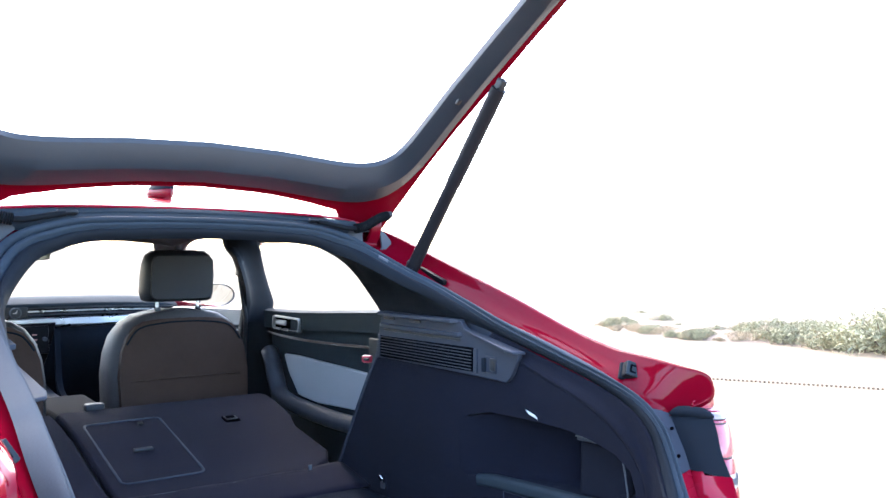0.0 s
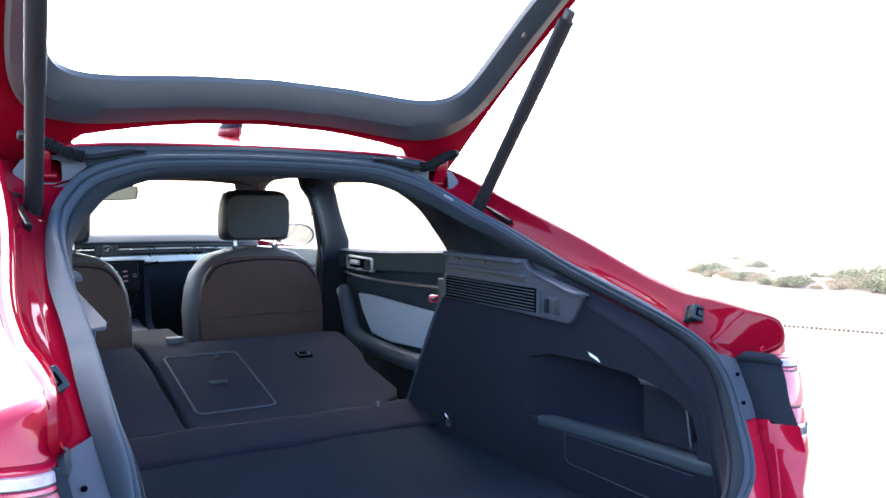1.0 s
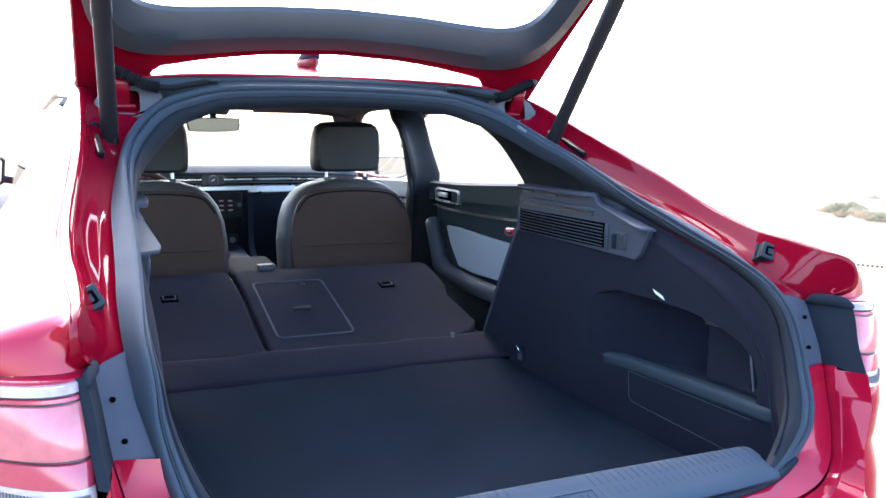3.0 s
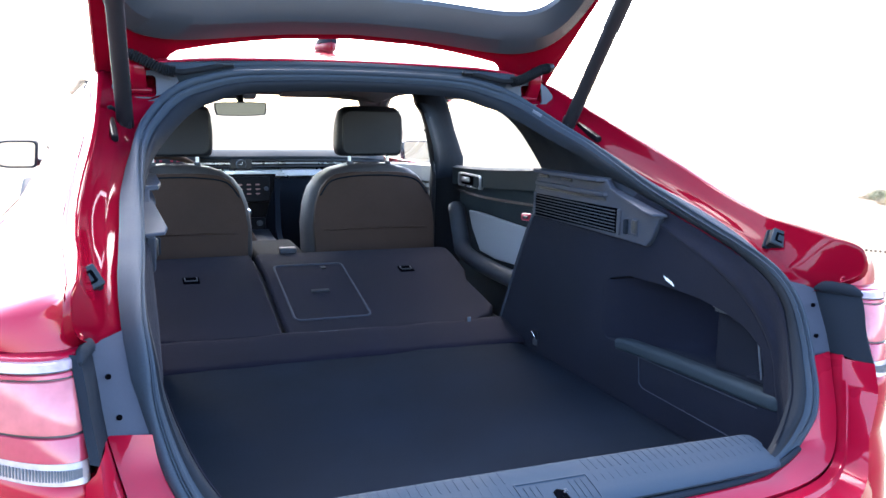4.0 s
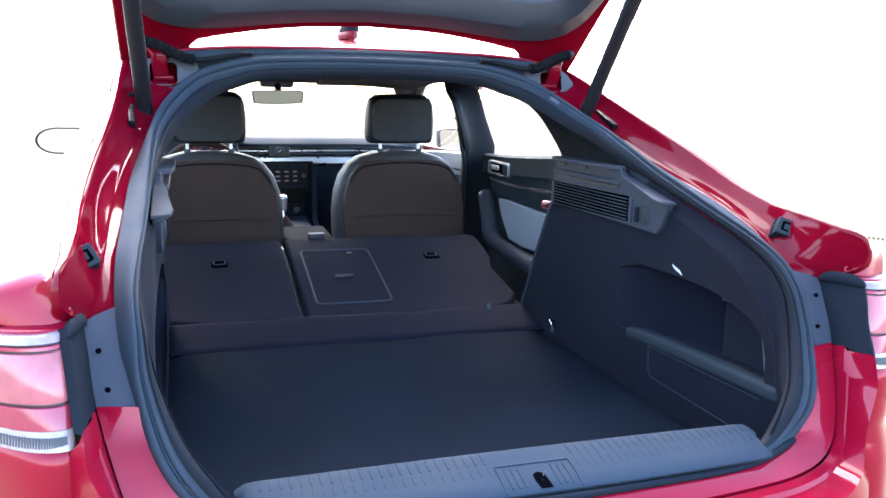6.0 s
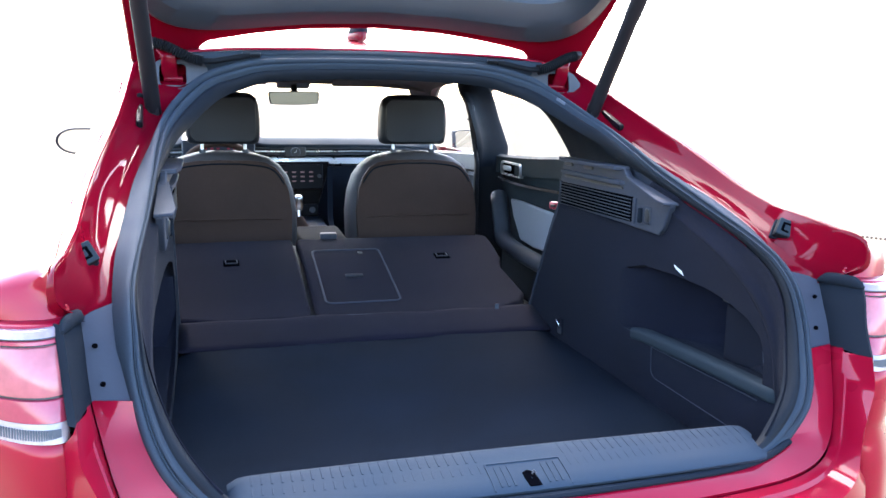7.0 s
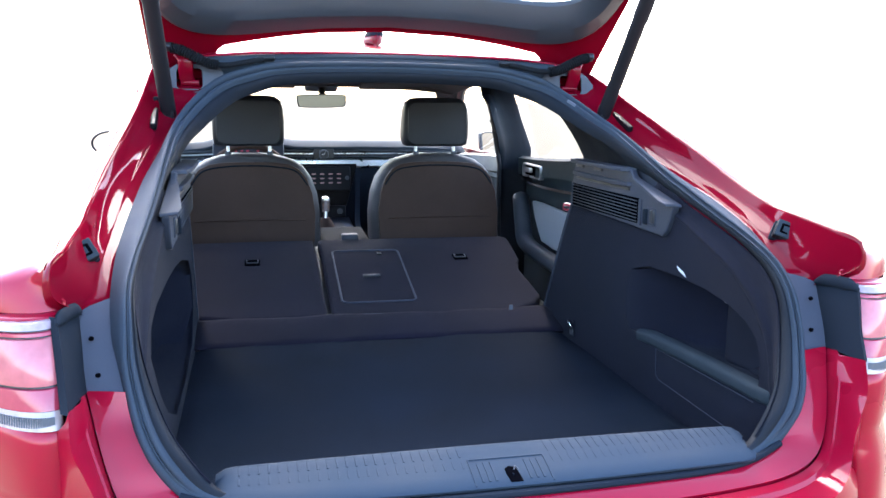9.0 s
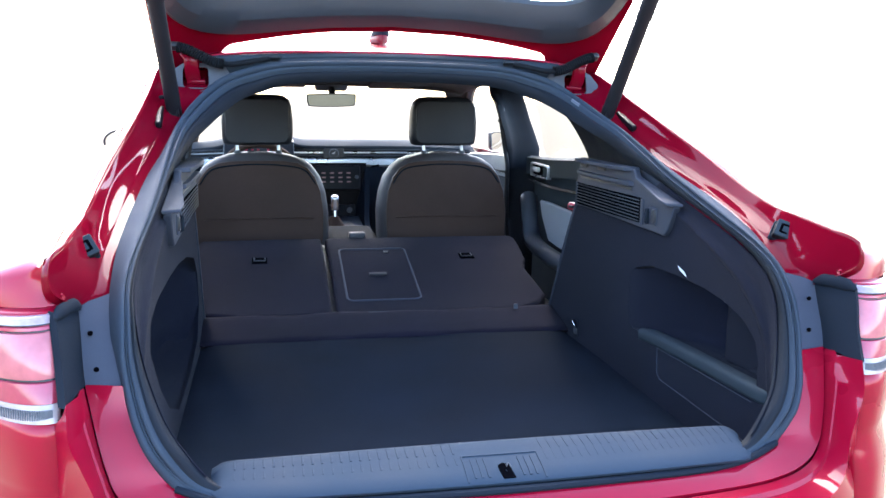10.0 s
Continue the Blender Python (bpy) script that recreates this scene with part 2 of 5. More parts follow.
def rounded(w, h, r, n=4):
    """Outline of a rounded rectangle round the origin."""
    out = []
    for cx, cy, a0 in ((w / 2 - r, h / 2 - r, 0), (-w / 2 + r, h / 2 - r, 90), (-w / 2 + r, -h / 2 + r, 180), (w / 2 - r, -h / 2 + r, 270)):
        for k in range(n + 1):
            a = radians(a0 + 90 * k / n)
            out.append((cx + r * math.cos(a), cy + r * math.sin(a)))
    return out

# ---- the ground and the distance ----
bm = bmesh.new()
gx = [-2500, -900, -300, -120, -60] + [-40 + 4 * i for i in range(21)] + [60, 120, 300, 900, 2500]
rows = []
for y in gx:
    row = []
    for x in gx:
        far = max(0.0, math.hypot(x, y) - 9)
        z = 0.02 * noise.noise((x * 0.5, y * 0.5, 0)) * min(1, far / 6) + 0.05 * noise.noise((x * 0.11, y * 0.11, 4)) * min(1, far / 15)
        row.append(Vector((x, y, z if far < 100 else 0.0)))
    rows.append(row)
v, f = surf(rows)
ground = tagged(make("ground", v, f, GROUND, sharp=80), "pale sunlit compacted sand lot reaching the horizon", "ground", kind="structure")

# ---- the car ----
car = tagged(new("car"), "red fastback car with open tailgate and folded rear seats", "car")

# opening flange: pairs of outer and inner rim points, from the roof to the sill
RIM = [((0, 1.105, 1.345), (0, 1.077, 1.303)), ((.16, 1.104, 1.343), (.15, 1.075, 1.300)), ((.30, 1.10, 1.336), (.275, 1.07, 1.291)),
       ((.385, 1.09, 1.318), (.345, 1.055, 1.270)), ((.43, 1.078, 1.297), (.385, 1.030, 1.256)), ((.470, 1.045, 1.265), (.421, .980, 1.231)),
       ((.512, .956, 1.217), (.461, .905, 1.192)), ((.530, .85, 1.180), (.488, .822, 1.161)), ((.540, .74, 1.146), (.505, .73, 1.124)),
       ((.546, .6, 1.106), (.525, .61, 1.079)), ((.548, .46, 1.070), (.533, .49, 1.045)), ((.551, .36, 1.040), (.538, .38, 1.016)),
       ((.555, .282, 1.012), (.539, .295, .992)), ((.556, .196, .972), (.534, .212, .962)), ((.551, .141, .930), (.525, .158, .927)),
       ((.546, .116, .882), (.514, .126, .882)), ((.535, .092, .836), (.498, .097, .838)), ((.520, .065, .792), (.477, .067, .797)),
       ((.497, .046, .75), (.450, .048, .759)), ((.464, .032, .714), (.422, .036, .727)), ((.42, .018, .701), (.39, .024, .715)),
       ((.37, .007, .696), (.345, .012, .707)), ((.30, -.006, .696), (.285, .000, .705)), ((.2, -.018, .698), (.2, -.009, .707)), ((0, -.03, .702), (0, -.020, .711))]
N = 150
loop = [(mir(o, -1), mir(i, -1)) for o, i in RIM] + [r for r in reversed(RIM[1:-1])]
OUT = spline([o for o, i in loop], N * 2, True)
INN = spline([i for o, i in loop], N * 2, True)
ACROSS = [(-0.02, -.016), (0, .002), (.04, .010), (.10, .0165), (.18, .019), (.26, .0185), (.31, .0145), (.335, .0040), (.36, .0040), (.385, .0140), (.43, .0180), (.50, .0185), (.565, .0150), (.595, .0040), (.63, .0030),
          (.66, .0110), (.72, .0130), (.82, .0115), (.90, .006), (.96, -.001), (.99, -.010)]
rows = []
for k in range(len(OUT)):
    t = (OUT[(k + 1) % len(OUT)] - OUT[k - 1]).normalized()
    w = INN[k] - OUT[k]
    nrm = w.cross(t).normalized()
    if nrm.y > 0:
        nrm = -nrm
    low = .1 + .9 * min(1, max(0, (OUT[k].z - .708) / .05))
    side = 1 - min(1, max(0, (OUT[k].z - 1.16) / .12))
    fill = {7: .0135 * side, 8: .0135 * side, 13: .0085 * side, 14: .0080 * side}
    rows.append([OUT[k] + w * a + nrm * ((h + fill.get(j, 0)) * (low if h > 0 else 1) - .004 * (1 - low)) for j, (a, h) in enumerate(ACROSS)])
    up_ = min(1, max(0, (OUT[k].z - 1.06) / .1))
    rows[-1].append(rows[-1][-1] + Vector((0, .004 + .006 * up_, .006 * up_)))
v, f = surf([r[:15] for r in rows], close_u=True)
make("weatherstrip", v, f, RUBBER, car, "dark blue-grey rubber seal round the cargo opening", sharp=60)
v, f = surf([r[14:] for r in rows], close_u=True)
make("seal_lip", v, f, DOORPILLAR, car, "dark inner lip of the seal", sharp=60)


lab = [[p + (p - rows[k][10].lerp(rows[k][0], .5)).normalized() * .0012 for p in rows[k][10:13]] for k in range(266, 269)]
v, f = surf(lab)
make("seal_label", v, f, GREYPLASTIC, car, "small pale label on the seal")


def rim_at(i, s, inner=True):
    return Vector(mir(RIM[i][1 if inner else 0], s))


# gutter of the rear quarter, from the hinge to the tail lamp: seal edge, crease, rim
GUTTER = [((.40, 1.16, 1.345), (.46, 1.20, 1.345), (.588, 1.33, 1.352)), ((.44, 1.09, 1.295), (.49, 1.12, 1.305), (.597, 1.20, 1.333)),
          ((.478, 1.035, 1.258), (.525, 1.06, 1.262), (.604, 1.095, 1.308)), ((.512, .956, 1.217), (.552, .97, 1.222), (.606, .99, 1.269)), ((.525, .88, 1.190), (.567, .88, 1.190), (.608, .896, 1.240)),
          ((.538, .76, 1.152), (.580, .77, 1.155), (.614, .748, 1.192)), ((.546, .62, 1.111), (.590, .654, 1.119), (.624, .64, 1.155)),
          ((.547, .51, 1.083), (.592, .538, 1.081), (.633, .55, 1.121)), ((.549, .40, 1.052), (.591, .423, 1.048), (.640, .46, 1.086)),
          ((.553, .315, 1.024), (.590, .329, 1.019), (.637, .35, 1.060)), ((.556, .25, .997), (.591, .271, .989), (.630, .24, 1.050)),
          ((.556, .212, .978), (.589, .211, .966), (.623, .150, 1.039)), ((.557, .205, .966), (.600, .170, .962), (.623, .086, 1.026)), ((.557, .204, .956), (.604, .165, .950), (.622, .082, .985)), ((.557, .215, .946), (.596, .190, .946), (.604, .135, .954))]
for s in (1, -1):
    q, c, e = (spline([mir(g[j], s) for g in GUTTER], 66) for j in range(3))
    for line in (q, c, e):
        for _ in range(8):
            line[1:43] = [line[i - 1].lerp(line[i + 1], .5) for i in range(1, 43)]
    rows = []
    for k, (a, m, b) in enumerate(zip(q, c, e)):
        ox = Vector((s, 0, 0))
        flat = min(1, max(0, (58 - k) / 16))
        m = m.lerp((a + Vector((s * .004, 0, -.022))).lerp(b, .36), flat)
        up = Vector((0, -.35, 1)).normalized()
        fl, top = a + Vector((s * .004, 0, -.022)), b + up * .004 - ox * (.019 - .014 * min(1, max(0, (k - 46) / 10)))
        cr = m - up * .006
        dn, dw = (fl - cr).normalized(), (top - cr).normalized()
        rows.append([a + Vector((-s * .012, .012, -.030)), fl, fl.lerp(cr, .5) - up * .001, cr + dn * .007, cr + dn * .0025 + dw * .0008, cr + dw * .0025 + dn * .0008, cr + dw * .007,
                     cr.lerp(top, .4) - up * .008, cr.lerp(top, .75) - up * .006, cr.lerp(top, .96), top, top.lerp(b, .25) + up * .0035, top.lerp(b, .8) + up * .0035, b + up * .001 + ox * .002, b + ox * .005 - up * .003])
    v, f = surf(rows)
    make("gutter", v, f, SHADEDPAINT, car, "glossy red inner gutter beside the opening", sharp=62)

# outer skin of the rear quarter and the body side
PLAN = [(.600, .090), (.606, .038), (.64, .03), (.68, .055), (.73, .11), (.78, .2), (.83, .35), (.875, .6), (.90, .9), (.915, 1.4), (.92, 2.2), (.915, 3.0), (.90, 3.6), (.86, 4.1), (.75, 4.45), (.5, 4.66), (0, 4.74)]
LEVELS = [(.93, .035), (.90, .012), (.86, 0), (.826, .012), (.812, .003), (.79, .0), (.735, .004), (.715, .008), (.66, -.006), (.58, -.012), (.45, -.012), (.33, .0), (.24, .02), (.19, .07)]


def inset(p, q, d):
    """Move a plan point inward, to the middle of the car."""
    v = Vector((p[0], p[1], 0))
    n = Vector((p[0] ** 5 / .93 ** 5, abs((p[1] - 2.35) / 2.38) ** 7 * (1 if p[1] > 2.35 else -1), 0)).normalized()
    return v - n * d


for s in (1, -1):
    plan = spline([(a, b, 0) for a, b in PLAN], 110)
    rows = []
    for z, d in LEVELS:
        row = []
        for p in plan:
            w = inset(p, 0, d)
            lift = 0.0
            if p.y > 3.2 and z > .8:
                lift = -0.06 * ((p.y - 3.2) / 1.5) ** 2 * (z - .8) / .13
            row.append(Vector((w.x * s, w.y, z + lift)))
        rows.append(row)
    rr = []
    for a, b in zip(rows, rows[1:]):
        rr += [a, [x.lerp(y, .5) for x, y in zip(a, b)]]
    rr.append(rows[-1])
    v, f = surf(rr)
    keep = []
    for face in f:
        c = sum((Vector(v[i]) for i in face), Vector()) / 4
        arch = any((c.y - wy) ** 2 + (c.z - .34) ** 2 < .365 ** 2 for wy in (.93, 3.77)) and abs(c.x) > .7
        lampzone = c.z > .8228 and c.y < .42 and abs(c.x) < .86
        if not arch and not lampzone:
            keep.append(face)
    make("side_panel", v, keep, PAINT, car, "glossy red body side and wing", sharp=32)
    # haunch between gutter rim, tail lamp and body side
    T = spline([(.621, .096, .985), (.623, .086, 1.026), (.623, .118, 1.034), (.623, .150, 1.039), (.630, .24, 1.050), (.637, .35, 1.060), (.640, .46, 1.086), (.624, .64, 1.155), (.608, .87, 1.232), (.604, 1.06, 1.294), (.594, 1.25, 1.343)], 50)
    B = spline([(.616, .106, .958), (.64, .098, .961), (.68, .112, .962), (.73, .150, .961), (.78, .220, .957), (.83, .35, .950), (.858, .50, .942), (.868, .65, .932), (.875, .87, .930), (.88, 1.06, .930), (.885, 1.25, .930)], 50)
    rows = []
    for k, (g, b) in enumerate(zip(T, B)):
        o = Vector((1, -.25, .35)).normalized() * min(.02, (g - b).length * .14)
        fade = max(0, 1 - k / 36)
        sh = b + Vector((-.010, .012, min(.006 + .046 * fade, .6 * (g.z - b.z)))) + o * .4
        # window side leans in above the shoulder
        w = min(1, max(0, (k - 30) / 12))
        sh += Vector((-.070, 0, .042)) * (w * w * (3 - 2 * w))
        o *= 1 - .6 * w
        rows.append([Vector(mir(p, s)) for p in (g + Vector((.004, 0, 0)), g.lerp(sh, .15) + o * .1, g.lerp(sh, .5) + o * .2, g.lerp(sh, .93) + o * .1, sh.lerp(b, .10) + o * .15, sh.lerp(b, .55) + o * .2, b)])
    v, f = surf(rows)
    make("rear_haunch", v, f, PAINT, car, "glossy red rear wing over the tail lamp", sharp=40)

# red flange under and beside the opening, and the rear bumper
SEALLOW = [(.530, .088, .849), (.526, .080, .811), (.515, .062, .779), (.495, .046, .747), (.463, .034, .712), (.42, .020, .700), (.37, .008, .694), (.30, -.005, .694), (.16, -.020, .698), (0, -.028, .700)]
CREASE = [(.588, .104, .849), (.577, .083, .811), (.567, .064, .779), (.556, .047, .747), (.540, .030, .714), (.508, .010, .692), (.455, -.008, .680), (.37, -.024, .676), (.18, -.044, .676), (0, -.052, .677)]
BUMPER = [[(.594, .016, .851), (.590, .000, .806), (.574, -.010, .768), (.560, -.018, .738), (.548, -.030, .708), (.526, -.050, .682), (.480, -.072, .664), (.39, -.092, .657), (.19, -.112, .654), (0, -.118, .654)],
          [(.600, .022, .835), (.601, .020, .80), (.600, .022, .75), (.602, .028, .71), (.60, .030, .675), (.566, -.028, .650), (.50, -.070, .638), (.40, -.100, .630), (.19, -.122, .626), (0, -.128, .626)],
          [(.612, .032, .82), (.612, .032, .77), (.612, .034, .70), (.614, .040, .66), (.612, .040, .62), (.578, -.022, .58), (.508, -.070, .565), (.40, -.104, .56), (.19, -.126, .556), (0, -.132, .556)],
          [(.62, .045, .70), (.62, .045, .65), (.62, .045, .58), (.622, .05, .52), (.62, .048, .46), (.585, -.020, .44), (.512, -.070, .44), (.40, -.105, .44), (.19, -.128, .44), (0, -.134, .44)],
          [(.62, .06, .5), (.62, .06, .42), (.62, .06, .36), (.622, .06, .30), (.62, .06, .26), (.58, 0, .23), (.50, -.05, .22), (.40, -.08, .21), (.19, -.10, .205), (0, -.105, .205)]]


def loop_of(pts, n):
    return spline([mir(p, -1) for p in pts] + [p for p in reversed(pts[:-1])], n)


sl, cr_ = loop_of(SEALLOW, 121), loop_of(CREASE, 121)
rows = [[p + Vector((0, .012, .004)) for p in sl], sl, [p.lerp(q, .5) + Vector((0, -.002, .001)) for p, q in zip(sl, cr_)], [p.lerp(q, .92) for p, q in zip(sl, cr_)], cr_, [q + Vector((0, .004, -.010)) for q in cr_]]
v, f = surf(rows)
make("sill_flange", v, f, PAINT, car, "glossy red flange under the opening", sharp=50)
bl = [loop_of(r, 121) for r in BUMPER]
rows = [[p.lerp(q, .02) + Vector((0, .003, -.010)) for p, q in zip(cr_, bl[0])], [p.lerp(q, .045) + Vector((0, 0, -.003)) for p, q in zip(cr_, bl[0])], [p.lerp(q, .30) + Vector((0, 0, .000)) for p, q in zip(cr_, bl[0])],
        [p.lerp(q, .36) + Vector((0, 0, -.006)) for p, q in zip(cr_, bl[0])], [p.lerp(q, .8) + Vector((0, 0, -.002)) for p, q in zip(cr_, bl[0])]] + bl
v, f = surf(rows)
make("rear_bumper", v, f, PAINT, car, "glossy red rear bumper", sharp=40)

# dark foot of the seal below the sill
low_path = loop_of([Vector(p) + Vector((0, -.001, .003)) for p in SEALLOW[4:]], 81)
v, f = sweep(low_path, disc(1, 8, .0055, .0055), (0, 0, 1))
make("seal_foot", v, f, COVERDARK, car, "dark foot of the seal under the sill")

# corner faces beside the opening: plastic upper covers
for s in (1, -1):
    def m3(*p):
        return Vector(mir(p, s))
    seal_c = spline([m3(.553, .206, .962), m3(.552, .165, .930), m3(.546, .128, .885), m3(.534, .100, .846)], 14)
    crease = spline([m3(.604, .167, .950), m3(.597, .141, .912), m3(.592, .119, .878), m3(.587, .103, .848)], 14)
    lampc = spline([m3(.613, .076, .962), m3(.607, .058, .930), m3(.602, .044, .890), m3(.594, .016, .846)], 14)
    v, f = surf([[p + Vector((0, .01, 0)), p.lerp(q, .02), p.lerp(q, .5) + Vector((0, -.002, 0)), p.lerp(q, .94), q, q + Vector((s * .003, .006, 0))] for p, q in zip(seal_c, crease)])
    cm = make("corner_cover", v, f, COVERSLATE, car, "slate plastic cover beside the tail lamp", sharp=40)
    # outer face of the cover: its shade is put into a darker colour
    v, f = surf([[p + Vector((0, .001, -.001)), p.lerp(q, .05), p.lerp(q, .5) + Vector((s * .002, 0, 0)), p.lerp(q, .95), q, q + Vector((s * .012, .01, 0))] for p, q in zip(crease, lampc)])
    make("cover_side", v, f, COVERDARK, cm, "cover side, its shade set in a darker plastic", sharp=40)
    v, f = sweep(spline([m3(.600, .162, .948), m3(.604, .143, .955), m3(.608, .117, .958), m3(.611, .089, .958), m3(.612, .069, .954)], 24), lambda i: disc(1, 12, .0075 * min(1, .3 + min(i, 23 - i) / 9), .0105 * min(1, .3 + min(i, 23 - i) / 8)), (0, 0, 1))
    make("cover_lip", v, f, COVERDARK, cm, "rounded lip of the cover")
    for p in ((.5785, .142, .924), (.565, .116, .876)) if s > 0 else ((.584, .140, .914), (.573, .113, .868)):
        c = m3(*p)
        bmx = bmesh.new()
        bmesh.ops.create_cone(bmx, cap_ends=True, segments=12, radius1=.0036, radius2=.0036, depth=.003, matrix=look(c + Vector((0, -.001, .0)), c + m3(.35, 1, -.25)))
        finish("screw_hole", bmx, VOID, car, "small screw hole, its shade painted near-black")
    # rubber gate buffer on a red pad
    bp = pose(.600, .264, 1.022, -28, 20, -30) if s > 0 else pose(-.606, .246, 1.019, -28, -20, 30)
    b = rbox("gate_buffer", (.030, .022, .034), bp, BUFFER, car, "slate-black rubber gate stop", r=.003)
    rbox("buffer_face", (.029, .005, .032), bp @ pose(0, -.012, 0), DOORTRIM, b, "slate plastic face with a dark slot", r=.002)
    for px_, pz_, wx_, wz_ in ((-.005, 0, .005, .018), (.001, .0075, .012, .004), (.001, -.0075, .012, .004)):
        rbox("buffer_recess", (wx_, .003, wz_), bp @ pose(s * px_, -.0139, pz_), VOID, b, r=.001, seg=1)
    rbox("buffer_foot", (.036, .012, .038), bp @ pose(0, .013, 0), COVERDARK, b, r=.003)

    rbox("lamp_housing", (.05, .06, .17), pose(s * .655, .158, .905), SHADEDPAINT, car, "red painted lamp housing", r=.008)
    rbox("bumper_support", (.09, .06, .52), pose(s * .635, .105, .53), SHADEDPAINT, car, "red bumper end panel", r=.01)
    # tail lamp
    lp = spline([(.632, .115, 0), (.6150, .068, 0), (.628, .050, 0), (.66, .056, 0), (.70, .085, 0), (.74, .13, 0), (.78, .2, 0), (.83, .35, 0), (.858, .5, 0)], 44)
    lamp = new("tail_lamp")
    lamp.parent = car
    lamp["label"] = "rose and red wrap-around tail lamp with dark dividing lines"

    def lens_row(z, d):
        row = []
        for i, p in enumerate(lp):
            w = inset(p, 0, d)
            near = max(0, 1 - i / 30)
            lean = .55 * (z - .885) * near
            row.append(Vector(mir((w.x - .07 * (.955 - z) * near, w.y + lean, z - .016 * (i / 43) ** 2), s)))
        return row
    BANDS = (("lamp_rim", PAINT, "red painted lamp rim", ((.966, .030), (.962, .012), (.959, .008))), ("lens", LAMPPINK, "lilac upper strip", ((.9595, .006), (.957, .002), (.949, .001), (.9475, .005))),
             ("divider", BLACK, "black dividing line", ((.949, .005), (.9475, .0042), (.9455, .0042), (.944, .005))), ("lens", LAMPRED, "thin red strip", ((.9455, .004), (.944, .002), (.941, .002), (.940, .004))),
             ("divider", BLACK, "black dividing line", ((.9415, .005), (.940, .0042), (.938, .0042), (.9365, .005))), ("lens", LAMPCLEAR, "pale rose main lens", ((.938, .005), (.936, .001), (.925, -.001), (.905, -.002), (.885, -.001), (.879, .001), (.8775, .005))),
             ("divider", BLACK, "black dividing line", ((.8795, .005), (.878, .0042), (.874, .0042), (.8725, .005))), ("lens", LAMPRED, "smoked red lower lens", ((.8745, .004), (.873, .001), (.860, .000), (.848, .001), (.8465, .004))),
             ("lens", LAMPWHITE, "clear reversing lens", ((.8475, .006), (.846, .002), (.834, .001), (.823, .002), (.8215, .006))), ("lamp_rim", LAMPRED, "red lower rim", ((.823, .010), (.8205, .009), (.818, .014))))
    for nm, mt, lb, prof in BANDS:
        v, f = surf([lens_row(z, d) for z, d in prof])
        if mt is LAMPCLEAR:
            cols = [lens_row(z, d) for z, d in prof]
            v, f = surf([r[:7] for r in cols])
            make("lens", v, f, LAMPEDGE, lamp, "deep red inner lens edge", thick=.002)
            v, f = surf([r[6:] for r in cols])
        ln = make(nm, v, f, mt, lamp, lb, thick=.002)
        if mt is LAMPWHITE:
            row_ = lens_row(.834, -.0006)
            for k in range(30):
                u = 9 + 14 * k / 29
                c, d_ = row_[int(u)].lerp(row_[int(u) + 1], u % 1), (row_[int(u) + 1] - row_[int(u)])
                rbox("flute", (.0022, .0012, .014), Matrix.Translation(c) @ Matrix.Rotation(math.atan2(d_.y, d_.x), 4, "Z"), GREYPLASTIC, ln, r=0)

# roof skin and black rear strip
ROOF = [((0, 1.13, 1.372), (.30, 1.13, 1.368), (.44, 1.14, 1.358), (.52, 1.17, 1.345)), ((0, 1.35, 1.405), (.35, 1.35, 1.398), (.50, 1.35, 1.380), (.585, 1.35, 1.350)),
        ((0, 1.8, 1.437), (.36, 1.8, 1.430), (.52, 1.8, 1.410), (.60, 1.8, 1.372)), ((0, 2.3, 1.440), (.36, 2.3, 1.434), (.52, 2.3, 1.412), (.605, 2.3, 1.372)),
        ((0, 2.75, 1.405), (.36, 2.74, 1.400), (.52, 2.72, 1.382), (.60, 2.7, 1.352)), ((0, 3.0, 1.362), (.36, 2.97, 1.358), (.50, 2.93, 1.346), (.59, 2.88, 1.322))]
rows = []
for col in zip(*[spline([mir(p, -1) for p in reversed(r)] + list(r[1:]), 49) for r in ROOF]):
    rows.append(spline(col, 40))
v, f = surf(rows)
make("roof", v, f, PAINT, car, "glossy red roof", thick=.006)
rows = []
for col in zip(*[spline([mir(p, -1) for p in reversed(r)] + list(r[1:]), 49) for r in ROOF]):
    rows.append([p + Vector((0, 0.02 if k == 0 else 0, -.045)) for k, p in enumerate(spline(col, 30))])
v, f = surf(rows)
make("headliner", v, f, HEADLINER, car, "dark grey headliner", thick=.004)
rows = []
for k in range(61):
    x = -.46 + .92 * k / 60
    u = (x / .46) ** 2
    a_, b_ = Vector((x, 1.108, 1.340 - .022 * u)), Vector((x, 1.134, 1.371 - .016 * u))
    n_ = Vector((0, -.75, .65))
    rows.append([a_ + Vector((0, .01, -.012)), a_ + n_ * .002, a_.lerp(b_, .22) + n_ * .008, a_.lerp(b_, .40) + n_ * .007, a_.lerp(b_, .46) + n_ * .001, a_.lerp(b_, .54) + n_ * .001, a_.lerp(b_, .6) + n_ * .006, a_.lerp(b_, .85) + n_ * .006, b_ + n_ * .0, b_ + Vector((0, .02, -.004))])
v, f = surf(rows)
make("roof_end_strip", v, f, RUBBER, car, "black drip strip along the roof's rear edge", sharp=60)

# shark fin aerial
rows = []
for z, l0, l1, w in ((-.012, -.085, .085, .011), (.004, -.083, .085, .013), (.009, -.080, .083, .024), (.016, -.076, .082, .030), (.024, -.072, .081, .0305), (.029, -.070, .080, .028)):
    rows.append([Vector((w * math.sin(a) * (1 if math.cos(a) < 0 else .8), 1.40 - (l0 + l1) / 2 - (l1 - l0) / 2 * math.cos(a), 1.404 + z)) for a in [2 * math.pi * k / 20 for k in range(20)]])
v, f = surf(rows, close_v=True)
